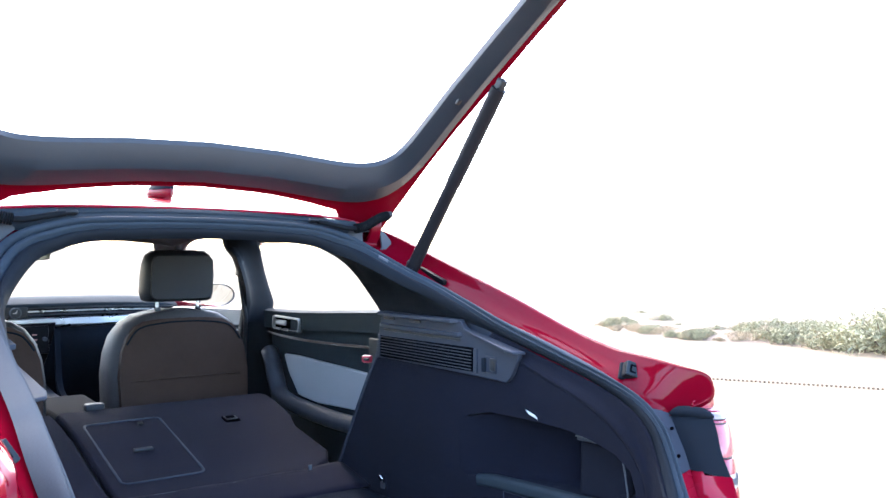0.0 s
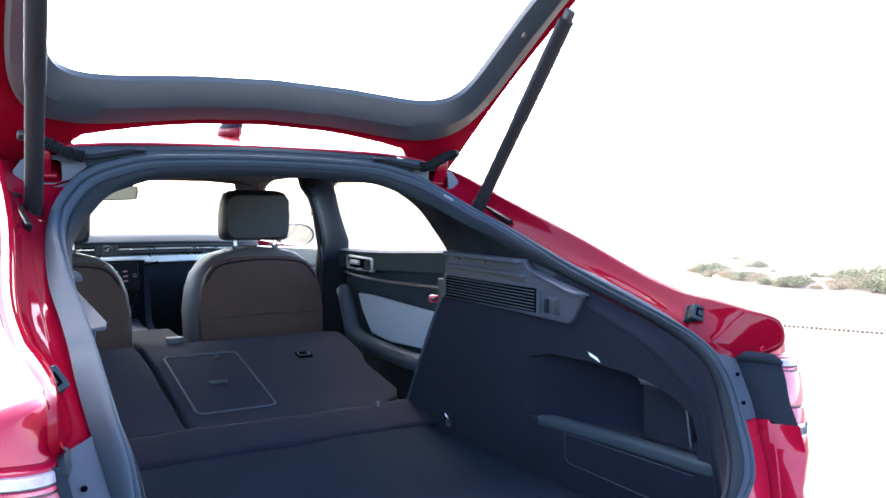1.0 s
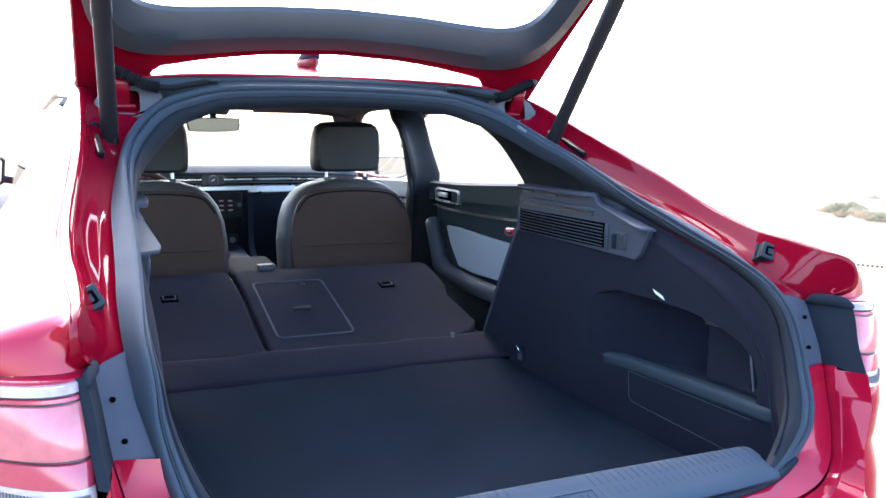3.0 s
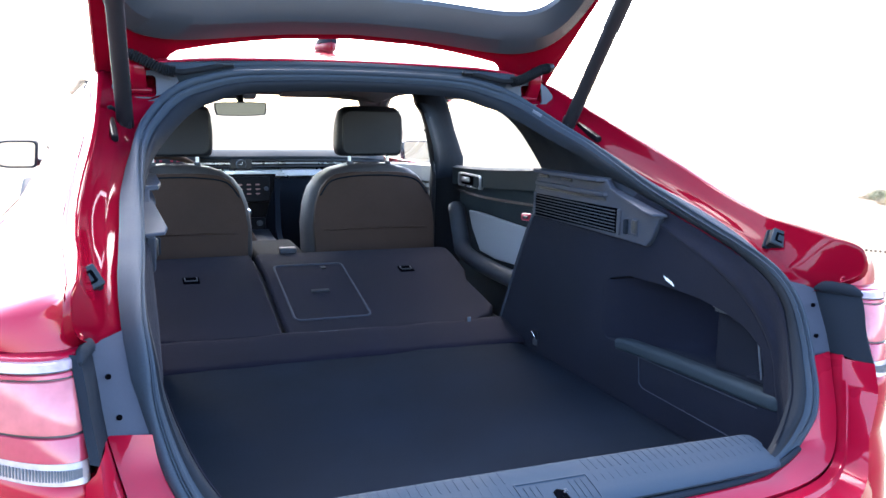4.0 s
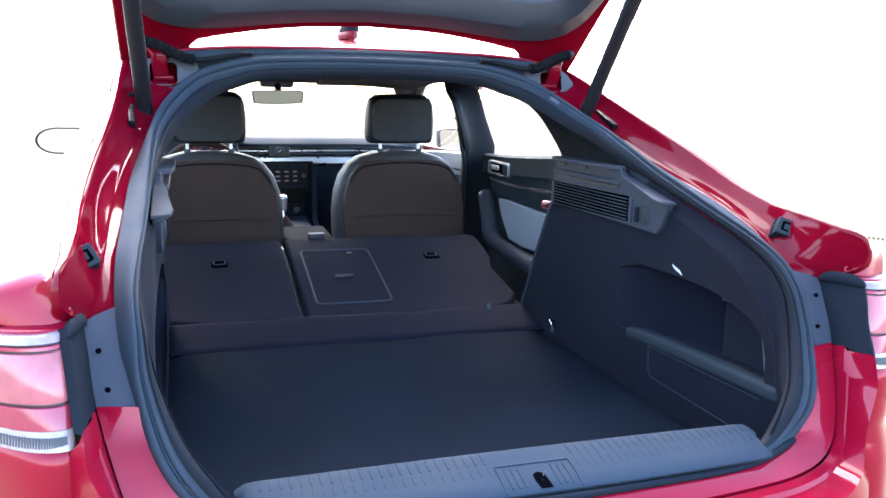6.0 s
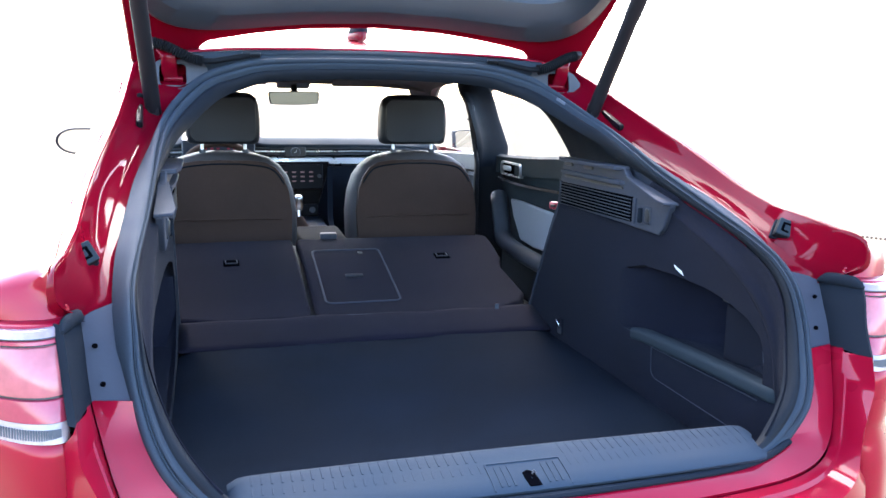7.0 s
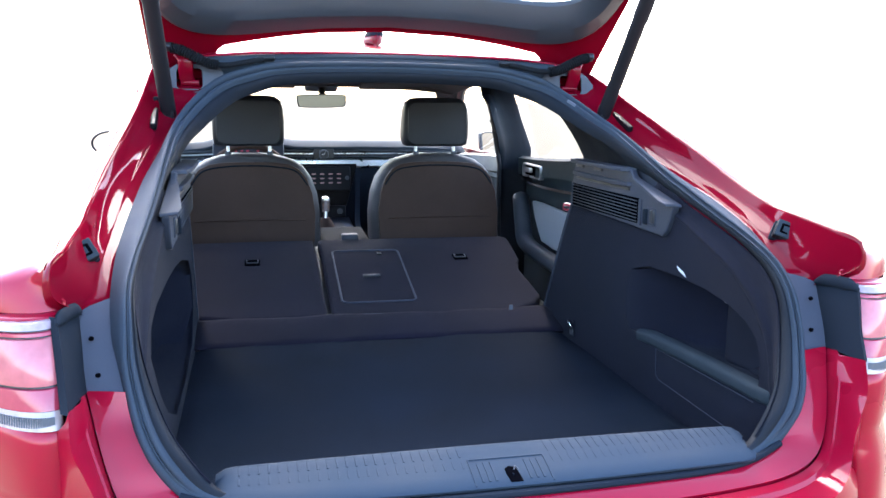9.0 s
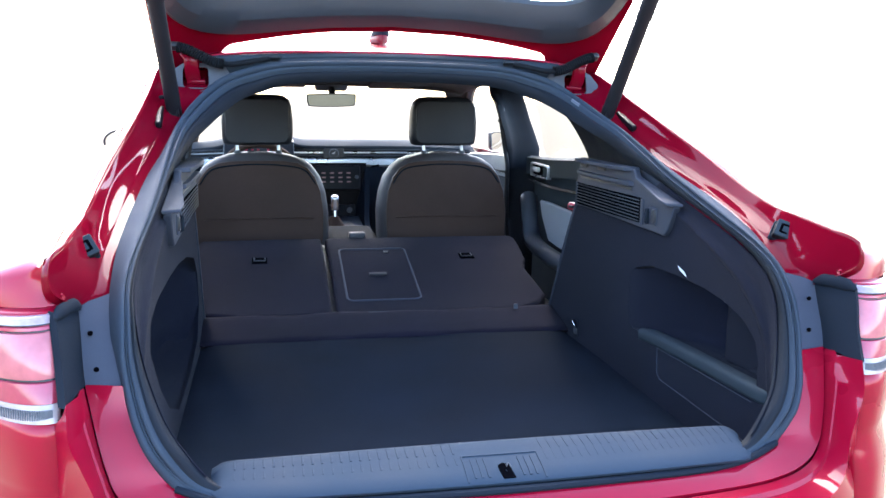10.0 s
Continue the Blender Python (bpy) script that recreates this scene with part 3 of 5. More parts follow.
f.append(tuple(range(100, 120)))
fin = make("roof_aerial", v, f, SHADEDPAINT, car, "red shark-fin aerial with a dark cap on the roof")
rows = []
for z, l0, l1, w in ((.0295, -.070, .080, .027), (.038, -.05, .078, .0255), (.046, -.02, .076, .021), (.052, .01, .072, .013), (.055, .03, .066, .005)):
    rows.append([Vector((w * math.sin(a), 1.40 - (l0 + l1) / 2 - (l1 - l0) / 2 * math.cos(a), 1.404 + z)) for a in [2 * math.pi * k / 20 for k in range(20)]])
v, f = surf(rows, close_v=True)
f.append(tuple(range(80, 100)))
make("fin_cap", v, f, COVERDARK, fin, "dark aerial cap")

# ---- tailgate ----
gate = new("tailgate")
gate.parent = car
gate["label"] = "raised red tailgate with dark inner trim and glass"
GD, GN = Vector((0, -.8206, .5715)), Vector((0, -.5715, -.8206))
G0 = Vector((0, 1.1365, 1.3882))


def gp(x, s, h=0.0):
    """Gate point: x across, s along the gate from its hinge edge, h towards the cargo side; it bows and turns down at its end."""
    b = .035 * (1 - (x / .62) ** 2)
    lip = max(0, s - 1.08)
    return G0 + Vector((x, 0, 0)) + GD * (s - lip * .25) + GN * (h - b + lip * .75 - .02 * math.sin(min(s, .86) / .86 * math.pi)) + Vector((0, .0, 0))


def ring_points(wx0, wx1, s0, s1, r, n=96, dip=0.0, far=1.0):
    """Closed outline on the gate: half widths at hinge end and far end, rounded by r."""
    pts = []
    for k in range(n):
        a = 2 * math.pi * k / n
        ca, sa = math.cos(a), math.sin(a)
        e = 2 / r
        u = math.copysign(abs(ca) ** e, ca)
        w = math.copysign(abs(sa) ** e, sa)
        ss = (s0 + s1) / 2 + w * (s1 - s0) / 2
        hw = wx0 + (wx1 - wx0) * (ss - s0) / (s1 - s0)
        x = u * hw
        if w > 0:
            ss = (s0 + s1) / 2 + w * far * (s1 - s0) / 2
        if w < 0:
            ss += dip * (1 - (x / hw) ** 2) * (-w)
        pts.append((x, ss))
    return pts


trim_o = ring_points(.5936, .590, -.0512, 1.08, 4.82, n=140, dip=.0982, far=1.28)
outer = []
for x, w in trim_o:
    ax, sg = abs(x), math.copysign(1, x)
    ear = min(1, max(0, (ax - .42) / .06))
    low = .020 - .27 * min(ax, .46) ** 2 - .070 * ear * ear * (3 - 2 * ear)
    side = .599 + .040 * min(w, 1)
    turn = min(1, max(0, (ax - .49) / .10))
    if w > .55:
        outer.append((x * 1.045, w + .4 * max(0, w - 1.1)))
    elif turn < .45:
        outer.append((sg * min(side, ax + (side - .535) * (turn / .45)), low))
    else:
        outer.append((sg * side, low + (w - low) * (turn - .45) / .55))
mid = ring_points(.548, .562, .045, .84, 5.2, n=140, dip=.062, far=1.55)
win = ring_points(.5177, .530, .1102, .80, 6.08, n=140, dip=.0426, far=1.6)
v, f = surf([[gp(x, s_, -.030) for x, s_ in outer], [gp(x, s_, -.006) for x, s_ in outer], [gp(x * .992, s_ + .004 * (s_ < .1), .004) for x, s_ in outer], [gp(x, s_, .0) for x, s_ in trim_o], [gp(x, s_, -.012) for x, s_ in trim_o]], close_v=True)
make("gate_shell", v, f, SHADEDPAINT, gate, "red painted gate flange", sharp=40)
v, f = surf([[gp(x, s_, -.004) for x, s_ in trim_o], [gp(x, s_, .008) for x, s_ in trim_o], [gp(x * .985, s_ + .008 * (s_ < .2), .017) for x, s_ in trim_o],
             [gp(x, s_, .027) for x, s_ in mid], [gp(.5 * (x + u), .5 * (s_ + w), .018) for (x, s_), (u, w) in zip(mid, win)], [gp(x, s_, -.006) for x, s_ in win], [gp(x, s_, -.022) for x, s_ in win]], close_v=True)
make("gate_trim", v, f, TRIM, gate, "dark plastic inner trim round the rear window", sharp=28)
v, f = surf([[gp(x * .98, s_, -.024) for x, s_ in win], [gp(x * .5, .55 + (s_ - .55) * .5, -.024) for x, s_ in win], [gp(x * .02, .55 + (s_ - .55) * .02, -.024) for x, s_ in win]], close_v=True)
make("rear_glass", v, f, TINTGLASS, gate, "tinted rear window")
v, f = surf([[gp(x, s_, -.030) for x, s_ in outer], [gp(x, s_, -.033) for x, s_ in mid], [gp(.45 * x + .55 * u, .45 * s_ + .55 * w, -.028) for (x, s_), (u, w) in zip(win, mid)]], close_v=True)
make("gate_skin", v, f, PAINT, gate, "red outer skin", thick=.002)
for s in (1, -1):
    rbox("trim_plug", (.012, .016, .008), Matrix.Translation(gp(s * .537, .455, .022)) @ pose(0, 0, 0, -35), BLACK, gate, "small dark trim plug", r=.002)

# gas struts, hinges and hoses
for s in (1, -1):
    a, b = Vector((s * 0.541, 0.968, 1.220)), Vector((s * 0.564, 0.638, 1.682))
    st = tube("gate_strut", [a.lerp(b, .50), a.lerp(b, .98)], .0190, STRUT, car, "dark gas strut holding the tailgate", n=16)
    tube("strut_rod", [a.lerp(b, -.05), a.lerp(b, .52)], .0175, STRUT, st, n=14)
    rbox("strut_end", (.020, .024, .03), Matrix.Translation(b) @ pose(0, 0, 0, 35), BLACK, st, r=.005)
    rbox("strut_end", (.026, .034, .05), Matrix.Translation(a) @ pose(0, 0, 0, 25), BLACK, st, r=.006)
    bk = rbox("strut_bracket", (.014, .120, .016), pose(s * .566, .905, 1.206, 17, 0, s * -3), SCREEN, car, "black strut bracket", r=.004)
    tube("bracket_wire", [(s * .560, 1.005, 1.245), (s * .572, .99, 1.250), (s * .578, .97, 1.235), (s * .566, .955, 1.215)], .005, BUFFER, bk, n=8, steps=12)
    # hinge: red arm in its recess, grey sealed plate, dark clip
    turn = Matrix(((1, 0, 0, 0), (0, .22, 1, 1.105 - .22 * 1.30), (0, 1, 0, 0), (0, 0, 0, 1)))
    plate = [(.565, 1.300), (.562, 1.268), (.50, 1.266), (.450, 1.284), (.418, 1.312), (.428, 1.330), (.455, 1.343), (.48, 1.336), (.53, 1.334), (.548, 1.322)]
    recess = [(.500 + x, 1.300 + z) for x, z in rounded(.062, .050, .010)]
    pk = prism("hinge_plate", [(s * x, z) for x, z in plate], -.004, .002, STEEL, car, "grey sealed metal plate round the gate hinge", r=.001, axis="z", holes=[[(s * x, z) for x, z in recess]])
    pk.data.transform(turn)
    pk.data.flip_normals()
    v, f = sweep(spline([(s * .566, 1.096, 1.266), (s * .53, 1.090, 1.261), (s * .49, 1.088, 1.262), (s * .46, 1.090, 1.272)], 14), disc(.005, 10), (0, -1, .3))
    make("plate_lip", v, f, STEEL, pk)
    rbox("plate_clip", (.020, .014, .020), pose(s * .590, 1.112, 1.284, 0, 0, s * -14), BLACK, pk, "black clip", r=.004)
    h = new("gate_hinge")
    h.parent = car
    h["label"] = "red painted gate hinge"
    v, f = surf([[turn @ Vector((s * x, z, d)) for x, z in [(.500 + (p - .500) * k, 1.300 + (q - 1.300) * k) for p, q in recess]] for d, k in ((0, 1.02), (.050, .96), (.055, .8), (.055, .02))], close_v=True)
    make("hinge_well", v, f, SHADEDPAINT, h, "red hinge recess")
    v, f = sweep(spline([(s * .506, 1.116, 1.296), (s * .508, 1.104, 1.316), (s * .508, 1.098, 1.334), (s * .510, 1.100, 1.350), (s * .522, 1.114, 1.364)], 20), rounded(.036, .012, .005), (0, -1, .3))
    make("hinge_arm", v, f, SHADEDPAINT, h, sharp=50)
    tube("hinge_pin", [(s * .478, 1.118, 1.290), (s * .522, 1.118, 1.290)], .008, SHADEDPAINT, h, n=14)
    hs = tube("wiring_hose", [(s * .540, 1.085, 1.372), (s * .515, 1.082, 1.366), (s * .485, 1.080, 1.352), (s * .455, 1.078, 1.338), (s * .43, 1.079, 1.333)], .0105, BUFFER, car, "black corrugated wiring hose", n=12, steps=44, ribs=.34)
    tube("hose_sleeve", [(s * .436, 1.079, 1.334), (s * .41, 1.081, 1.333), (s * .38, 1.085, 1.338), (s * .35, 1.089, 1.344), (s * .32, 1.094, 1.350)], .0068, BUFFER, hs, "smooth end of the hose", n=12, steps=20)
    rbox("hose_boot", (.026, .022, .016), pose(s * .544, 1.088, 1.374, -35, 0, 0), BLACK, hs, r=.005)
    rbox("hose_boot", (.045, .016, .010), pose(s * .315, 1.096, 1.352, -35, 0, 0), BLACK, hs, r=.005)

# ---- cargo bay ----
# sill trim with ribs and latch plate
SILL = [(-.014, .704), (-.0225, .7085), (-.0240, .7125), (-.0205, .7165), (.0, .7235), (.025, .7295), (.050, .7345), (.066, .7365), (.076, .7350), (.084, .727), (.088, .70), (.090, .64), (.091, .575)]
rows = []
for x in [-.418 + .836 * k / 60 for k in range(61)]:
    c = max(0, abs(x) - .385) / .033
    bow = .030 * min(1, (x / .42) ** 2)
    rows.append([Vector((x, y + bow * (1 - max(0, y) / .12) + .020 * c ** 3 * (y < .03), z - .008 * min(1, (x / .42) ** 2) - .010 * c ** 3 * (.72 < z))) for y, z in SILL])
v, f = surf(rows)
sill = make("sill_trim", v, f, SILLPLASTIC, car, "slate-grey plastic cargo sill cover", sharp=60)


def sill_at(x, y, h=0.0):
    """A point on the sill's top, h above it."""
    z = SILL[0][1]
    for (a, b), (c, d) in zip(SILL[1:], SILL[2:]):
        if a <= y <= c:
            z = b + (d - b) * (y - a) / (c - a)
    q = min(1, (x / .42) ** 2)
    return Vector((x, y + .030 * q * (1 - max(0, y) / .12), z - .008 * q + h))


def sill_bar(name, x, y0, y1, w, h, mat, parent, label=""):
    """A low bar lying along the sill's profile."""
    ys = [y0 + (y1 - y0) * k / 4 for k in range(5)]
    rows = [[sill_at(x - w / 2, y, -.002), sill_at(x - w / 2 * .6, y, h), sill_at(x + w / 2 * .6, y, h), sill_at(x + w / 2, y, -.002)] for y in ys]
    v, f = surf(rows)
    f += [(0, 1, 2, 3), (16, 17, 18, 19)]
    return make(name, v, f, mat, parent, label, sharp=25)


for k in range(60):
    x = -.399 + .0138 * k
    if abs(x) < .066 or abs(x) > .392:
        continue
    sill_bar("rib", x, .040, .071, .0042, .0008, SILLPLASTIC, sill)
    sill_bar("rib", x, .014, .030, .0036, .0005, SILLPLASTIC, sill)
# latch plate: a raised border, grooves and a slot painted near-black for its shade
for x in (-.058, .058):
    sill_bar("plate_edge", x, -.022, .032, .004, .0016, SILLPLASTIC, sill)
v, f = sweep([sill_at(-.058 + .116 * k / 10, .032, .0) for k in range(11)], [(-.002, -.002), (-.0015, .0016), (.0015, .0016), (.002, -.002)], (0, 0, 1))
make("plate_edge", v, f, SILLPLASTIC, sill)
for x in (-.046, -.036, -.026, .026, .036, .046):
    sill_bar("plate_rib", x, -.016, .024, .005, .0013, SILLPLASTIC, sill)
slot = [(-.006, -.020), (.012, -.020), (.010, -.006), (.008, .006), (-.001, .011), (-.009, .006), (-.009, -.004)]
v, f = surf([[sill_at(x, y, -.002) for x, y in slot], [sill_at(x, y, .0014) for x, y in slot], [sill_at(.001 + (x - .001) * .1, -.006 + (y + .006) * .1, .0014) for x, y in slot]], close_v=True)
make("latch_slot", v, f, VOID, sill, "keyhole-shaped latch slot, its shade painted near-black")
tube("latch_hook", [(.000, -.010, .731), (.003, -.006, .7345), (.006, -.010, .731)], .0011, STEEL, sill, "steel latch hook", n=8, steps=8)

# carpeted load floor
rows = []
for y in [.085, .10, .15, .25, .4, .55, .7, .85, 1.0, 1.09, 1.125, 1.14]:
    hw = .516
    rows.append([Vector((hw * u, y, .600 + .003 * noise.noise((u * 3, y * 5, 1)) - (.012 if abs(u) == 1 else 0))) for u in [-1 + k / 15 for k in range(31)]])
v, f = surf(rows)
make("load_floor", v, f, CARPET, car, "dark carpeted load floor", sharp=70)
rbox("floor_tray", (1.16, 1.50, .05), pose(0, .745, .553), BLACK, car, "black floor tray under the carpet", r=.01)
rows = []
for y, z in ((1.125, .598), (1.15, .606), (1.2, .618), (1.25, .628), (1.275, .632), (1.30, .630)):
    rows.append([Vector((.52 * u, y + .006 * noise.noise((u * 4, 2, 0)), z + .004 * noise.noise((u * 4, y * 9, 3)))) for u in [-1 + k / 15 for k in range(31)]])
v, f = surf(rows)
make("floor_flap", v, f, SEATCLOTH, car, "dark carpet flap bridging to the seat backs", thick=.004)


# folded rear seat backs
def fold_z(y):
    pts = ((1.24, .622), (1.30, .634), (1.39, .648), (1.56, .689), (1.70, .722), (1.80, .738), (1.89, .747), (2.0, .75))
    for (a, b), (c, d) in zip(pts, pts[1:]):
        if y <= c:
            return b + (d - b) * (y - a) / (c - a)
    return pts[-1][1]


def fold(name, outline, label):
    """A folded seat back: a padded slab over an outline in plan."""
    bm = bmesh.new()
    vs = [bm.verts.new((x, y, 0)) for x, y in outline]
    es = [bm.edges.new((vs[i], vs[(i + 1) % len(vs)])) for i in range(len(vs))]
    bmesh.ops.triangle_fill(bm, edges=es, use_beauty=True)
    bmesh.ops.dissolve_limit(bm, angle_limit=.01, verts=bm.verts, edges=bm.edges)
    xs = [p[0] for p in outline]
    for k in range(1, 14):
        bmesh.ops.bisect_plane(bm, geom=list(bm.verts) + list(bm.edges) + list(bm.faces), plane_co=(0, 1.26 + .05 * k, 0), plane_no=(0, 1, 0))
    ex = bmesh.ops.extrude_face_region(bm, geom=list(bm.faces))
    low = [g for g in ex["geom"] if isinstance(g, bmesh.types.BMVert)]
    lows = set(low)
    for w in bm.verts:
        w.co.z = fold_z(w.co.y) - (.085 if w in lows else 0)
    bmesh.ops.recalc_face_normals(bm, faces=bm.faces)
    return finish(name, bm, SEATCLOTH, car, label, bevel=.010, seg=3)


seat_r = fold("rear_seat_back", [(-.136, 1.285), (.10, 1.272), (.395, 1.262), (.42, 1.280), (.50, 1.335), (.535, 1.39), (.530, 1.50), (.524, 1.585), (.532, 1.61), (.549, 1.66), (.556, 1.72), (.578, 1.90), (.566, 1.935), (.2, 1.945), (-.12, 1.95), (-.130, 1.93)], "folded charcoal rear seat back with ski hatch")
seat_l = fold("rear_seat_back", [(-.150, 1.29), (-.148, 1.6), (-.145, 1.945), (-.3, 1.945), (-.565, 1.935), (-.575, 1.90), (-.565, 1.62), (-.545, 1.5), (-.53, 1.40), (-.515, 1.32), (-.40, 1.29)], "folded charcoal rear seat back, narrow section")


# filler block added to keep light out of the gap between the backs
prism("seat_gap_filler", [(1.29, .56), (1.94, .66), (1.94, .725), (1.70, .70), (1.56, .668), (1.39, .627), (1.29, .612)], -.153, -.133, BLACK, seat_r, "dark filler in the gap between the seat backs", r=0)


def on_fold(x, y, h=0.0):
    d = (fold_z(y + .02) - fold_z(y - .02)) / .04
    return Matrix.Translation((x, y, fold_z(y) + h)) @ pose(0, 0, 0, math.degrees(math.atan(d)))


def plate_on(name, pts, h0, h1, mat, parent, label="", r=.0015):
    """A thin plate following the folded back, from an outline in plan."""
    bm = bmesh.new()
    vs = [bm.verts.new((x, y, 0)) for x, y in pts]
    bm.faces.new(vs)
    ex = bmesh.ops.extrude_face_region(bm, geom=list(bm.faces))
    hi = set(g for g in ex["geom"] if isinstance(g, bmesh.types.BMVert))
    for w in bm.verts:
        w.co.z = fold_z(w.co.y) + (h1 if w in hi else h0)
    bmesh.ops.recalc_face_normals(bm, faces=bm.faces)
    return finish(name, bm, mat, parent, label, bevel=r)


# ski hatch: raised frame, lid, handle
ho = [(.018 + x + y * .012, 1.575 + y) for x, y in rounded(.236, .405, .024)]
hi_ = [(.018 + x + y * .012, 1.575 + y) for x, y in rounded(.223, .392, .018)]
rows = [[Vector((x, y, fold_z(y) - .006)) for x, y in ho], [Vector((x, y, fold_z(y) + .003)) for x, y in ho], [Vector((x, y, fold_z(y) + .0045)) for x, y in [(.5 * (a[0] + b[0]), .5 * (a[1] + b[1])) for a, b in zip(ho, hi_)]],
        [Vector((x, y, fold_z(y) + .003)) for x, y in hi_], [Vector((x, y, fold_z(y) - .006)) for x, y in hi_]]
v, f = surf(rows, close_v=True)
make("hatch_frame", v, f, COVERSLATE, seat_r, "dark plastic ski hatch frame", sharp=50)
plate_on("hatch_lid", [(.018 + x + y * .012, 1.575 + y) for x, y in rounded(.217, .386, .015)], -.004, .0012, SEATCLOTH, seat_r)
rbox("hatch_handle", (.056, .020, .006), on_fold(.016, 1.558, .002), BLACK, seat_r, "black hatch pull", r=.002)
rbox("hatch_handle_edge", (.054, .005, .005), on_fold(.016, 1.550, .005), PLASTIC, seat_r, r=.002)
rbox("hatch_notch", (.016, .022, .004), on_fold(.067, 1.738, .0015), BLACK, seat_r, r=.001)
for x, ob in ((.343, seat_r), (-.363, seat_l)):
    rbox("tether_anchor", (.050, .044, .005), on_fold(x, 1.686, .0008), VOID, ob, "tether anchor pocket, its shade painted near-black", r=.002)
    tube("anchor_bar", [on_fold(x - .018, 1.700, .004).translation, on_fold(x - .018, 1.676, .005).translation, on_fold(x + .018, 1.676, .005).translation, on_fold(x + .018, 1.700, .004).translation], .0022, STEEL, ob, n=8)
tube("seat_edge_strip", [on_fold(x, y + .007, .0005).translation for x, y in ((-.05, 1.280), (.10, 1.272), (.25, 1.265), (.385, 1.259))], .0022, GREYPLASTIC, seat_r, "pale edge strip", n=6, steps=12)
rbox("seat_strap", (.012, .004, .016), pose(.398, 1.262, .640), GREYPLASTIC, seat_r, r=.001)
rbox("belt_guide", (.060, .030, .022), pose(-.012, 1.945, .758, 6, 0, 0), PLASTIC, seat_r, "grey belt guide", r=.006)


# side trims
def niche():
    return [(.700, .868), (.62, .888), (.487, .892), (.38, .890), (.30, .880), (.235, .862), (.195, .836), (.182, .80), (.180, .752), (.30, .745), (.45, .737), (.60, .730), (.70, .722), (.722, .74), (.728, .80), (.720, .85)]


for s in (1, -1):
    REAR = ((.66, 1.045), (.53, 1.020), (.43, .990), (.335, .960), (.255, .922), (.20, .880), (.165, .83), (.150, .77), (.135, .71), (.125, .65), (.118, .60))
    outl = [(1.095, .985), (1.13, .93), (1.20, .80), (1.30, .62), (1.30, .575), (.115, .575), *reversed(REAR), (.70, 1.05), (1.09, 1.05)]
    nch = niche() if s > 0 else [(.868, .888), (1.06, .850), (1.13, .80), (1.15, .71), (1.07, .635), (.842, .612), (.60, .620), (.45, .68), (.34, .754), (.240, .850), (.255, .893), (.34, .910), (.531, .911), (.70, .905)]
    wall = prism("side_trim", outl, s * .517, s * .530, TRIMCARPET, car, "dark carpeted cargo side trim with open niche", r=.0015, holes=[nch])
    v, f = sweep(spline([(s * .5155, 1.088, .985), (s * .5155, 1.130, .925), (s * .5155, 1.205, .795), (s * .5155, 1.296, .625)], 24), rounded(.010, .005, .002), (s, 0, 0))
    make("trim_edge", v, f, PILLAR, wall, "dark grey edge strip of the side trim")
    # curved return from the side trim to the seal
    idx = [9, 10, 11, 12, 13, 14, 15, 16, 17, 18, 19]
    inner = [rim_at(i, s) for i in idx]
    pan = [Vector((s * .5165, y, z)) for y, z in REAR]
    midp = [a.lerp(b, .5) + Vector((s * .004, .006, .0)) for a, b in zip(inner, pan)]
    a_, b_, c_ = spline(inner, 40), spline(midp, 40), spline(pan, 40)
    v, f = surf([spline([p + Vector((0, .004, 0)), q, Vector((s * .5168, p.y + (r.y - p.y) * .8, p.z + (r.z - p.z) * .8)), r], 10) for p, q, r in zip(a_, b_, c_)])
    make("trim_return", v, f, TRIMCARPET, wall, thick=.001)
    prism("pillar_base", [(1.05, 1.098), (1.05, .98), (.44, .98), (.47, 1.035), (.60, 1.075), (.73, 1.098)], s * .534, s * .540, PILLAR, car, "dark inner pillar base", r=.002)
    rbox("inner_side_panel", (.012, 1.25, .74), pose(s * .685, .76, .62), BLACK, car, "dark inner body panel behind the trim", r=.003)
    # niche: back, floor, roof and padded lower rail
    def deep(y):
        u = min(1, max(0, ((.72 if s > 0 else 1.16) - y) / (.40 if s > 0 else .2)))
        return u * u * (3 - 2 * u)
    rows = [[Vector((s * (.5176 + d * deep(.40 + (y - .40) * k)), .40 + (y - .40) * k, .81 + (z - .81) * k)) for y, z in nch] for d, k in ((0, 1), (.06, 1), (.125, .97), (.14, .8), (.14, .5), (.14, .02))]
    v, f = surf(rows, close_v=True)
    make("niche_lining", v, f, TRIMCARPET, wall, "dark carpet lining of the niche")
    if s > 0:
        v, f = sweep(spline([(s * .532, .66, .716), (s * .530, .60, .724), (s * .529, .40, .734), (s * .528, .18, .742), (s * .530, .15, .744)], 30), rounded(.034, .030, .010), (0, 0, 1))
        make("niche_rail", v, f, DOORTRIM, wall, "slate padded rail under the niche")
        # fine stitched line of the lower panel
        for a, b in (((.565, .712), (.19, .722)), ((.565, .712), (.560, .655)), ((.560, .655), (.545, .645)), ((.545, .645), (.13, .640))):
            tube("stitch_line", [(s * .5165, *a), (s * .5165, *b)], .0010, PILLAR, wall, "pale stitched line", n=6)
    # parcel shelf bracket
    bo = [(1.092, .972), (1.070, 1.060), (1.058, 1.103), (.90, 1.104), (.715, 1.100), (.70, 1.085), (.640, 1.068), (.520, 1.046), (.505, 1.036), (.530, .985), (.548, .968), (.75, .972), (1.0, .974)]
    br = prism("shelf_bracket", bo, s * .506, s * .522, PILLAR, car, "dark grey plastic parcel shelf bracket", r=.004)
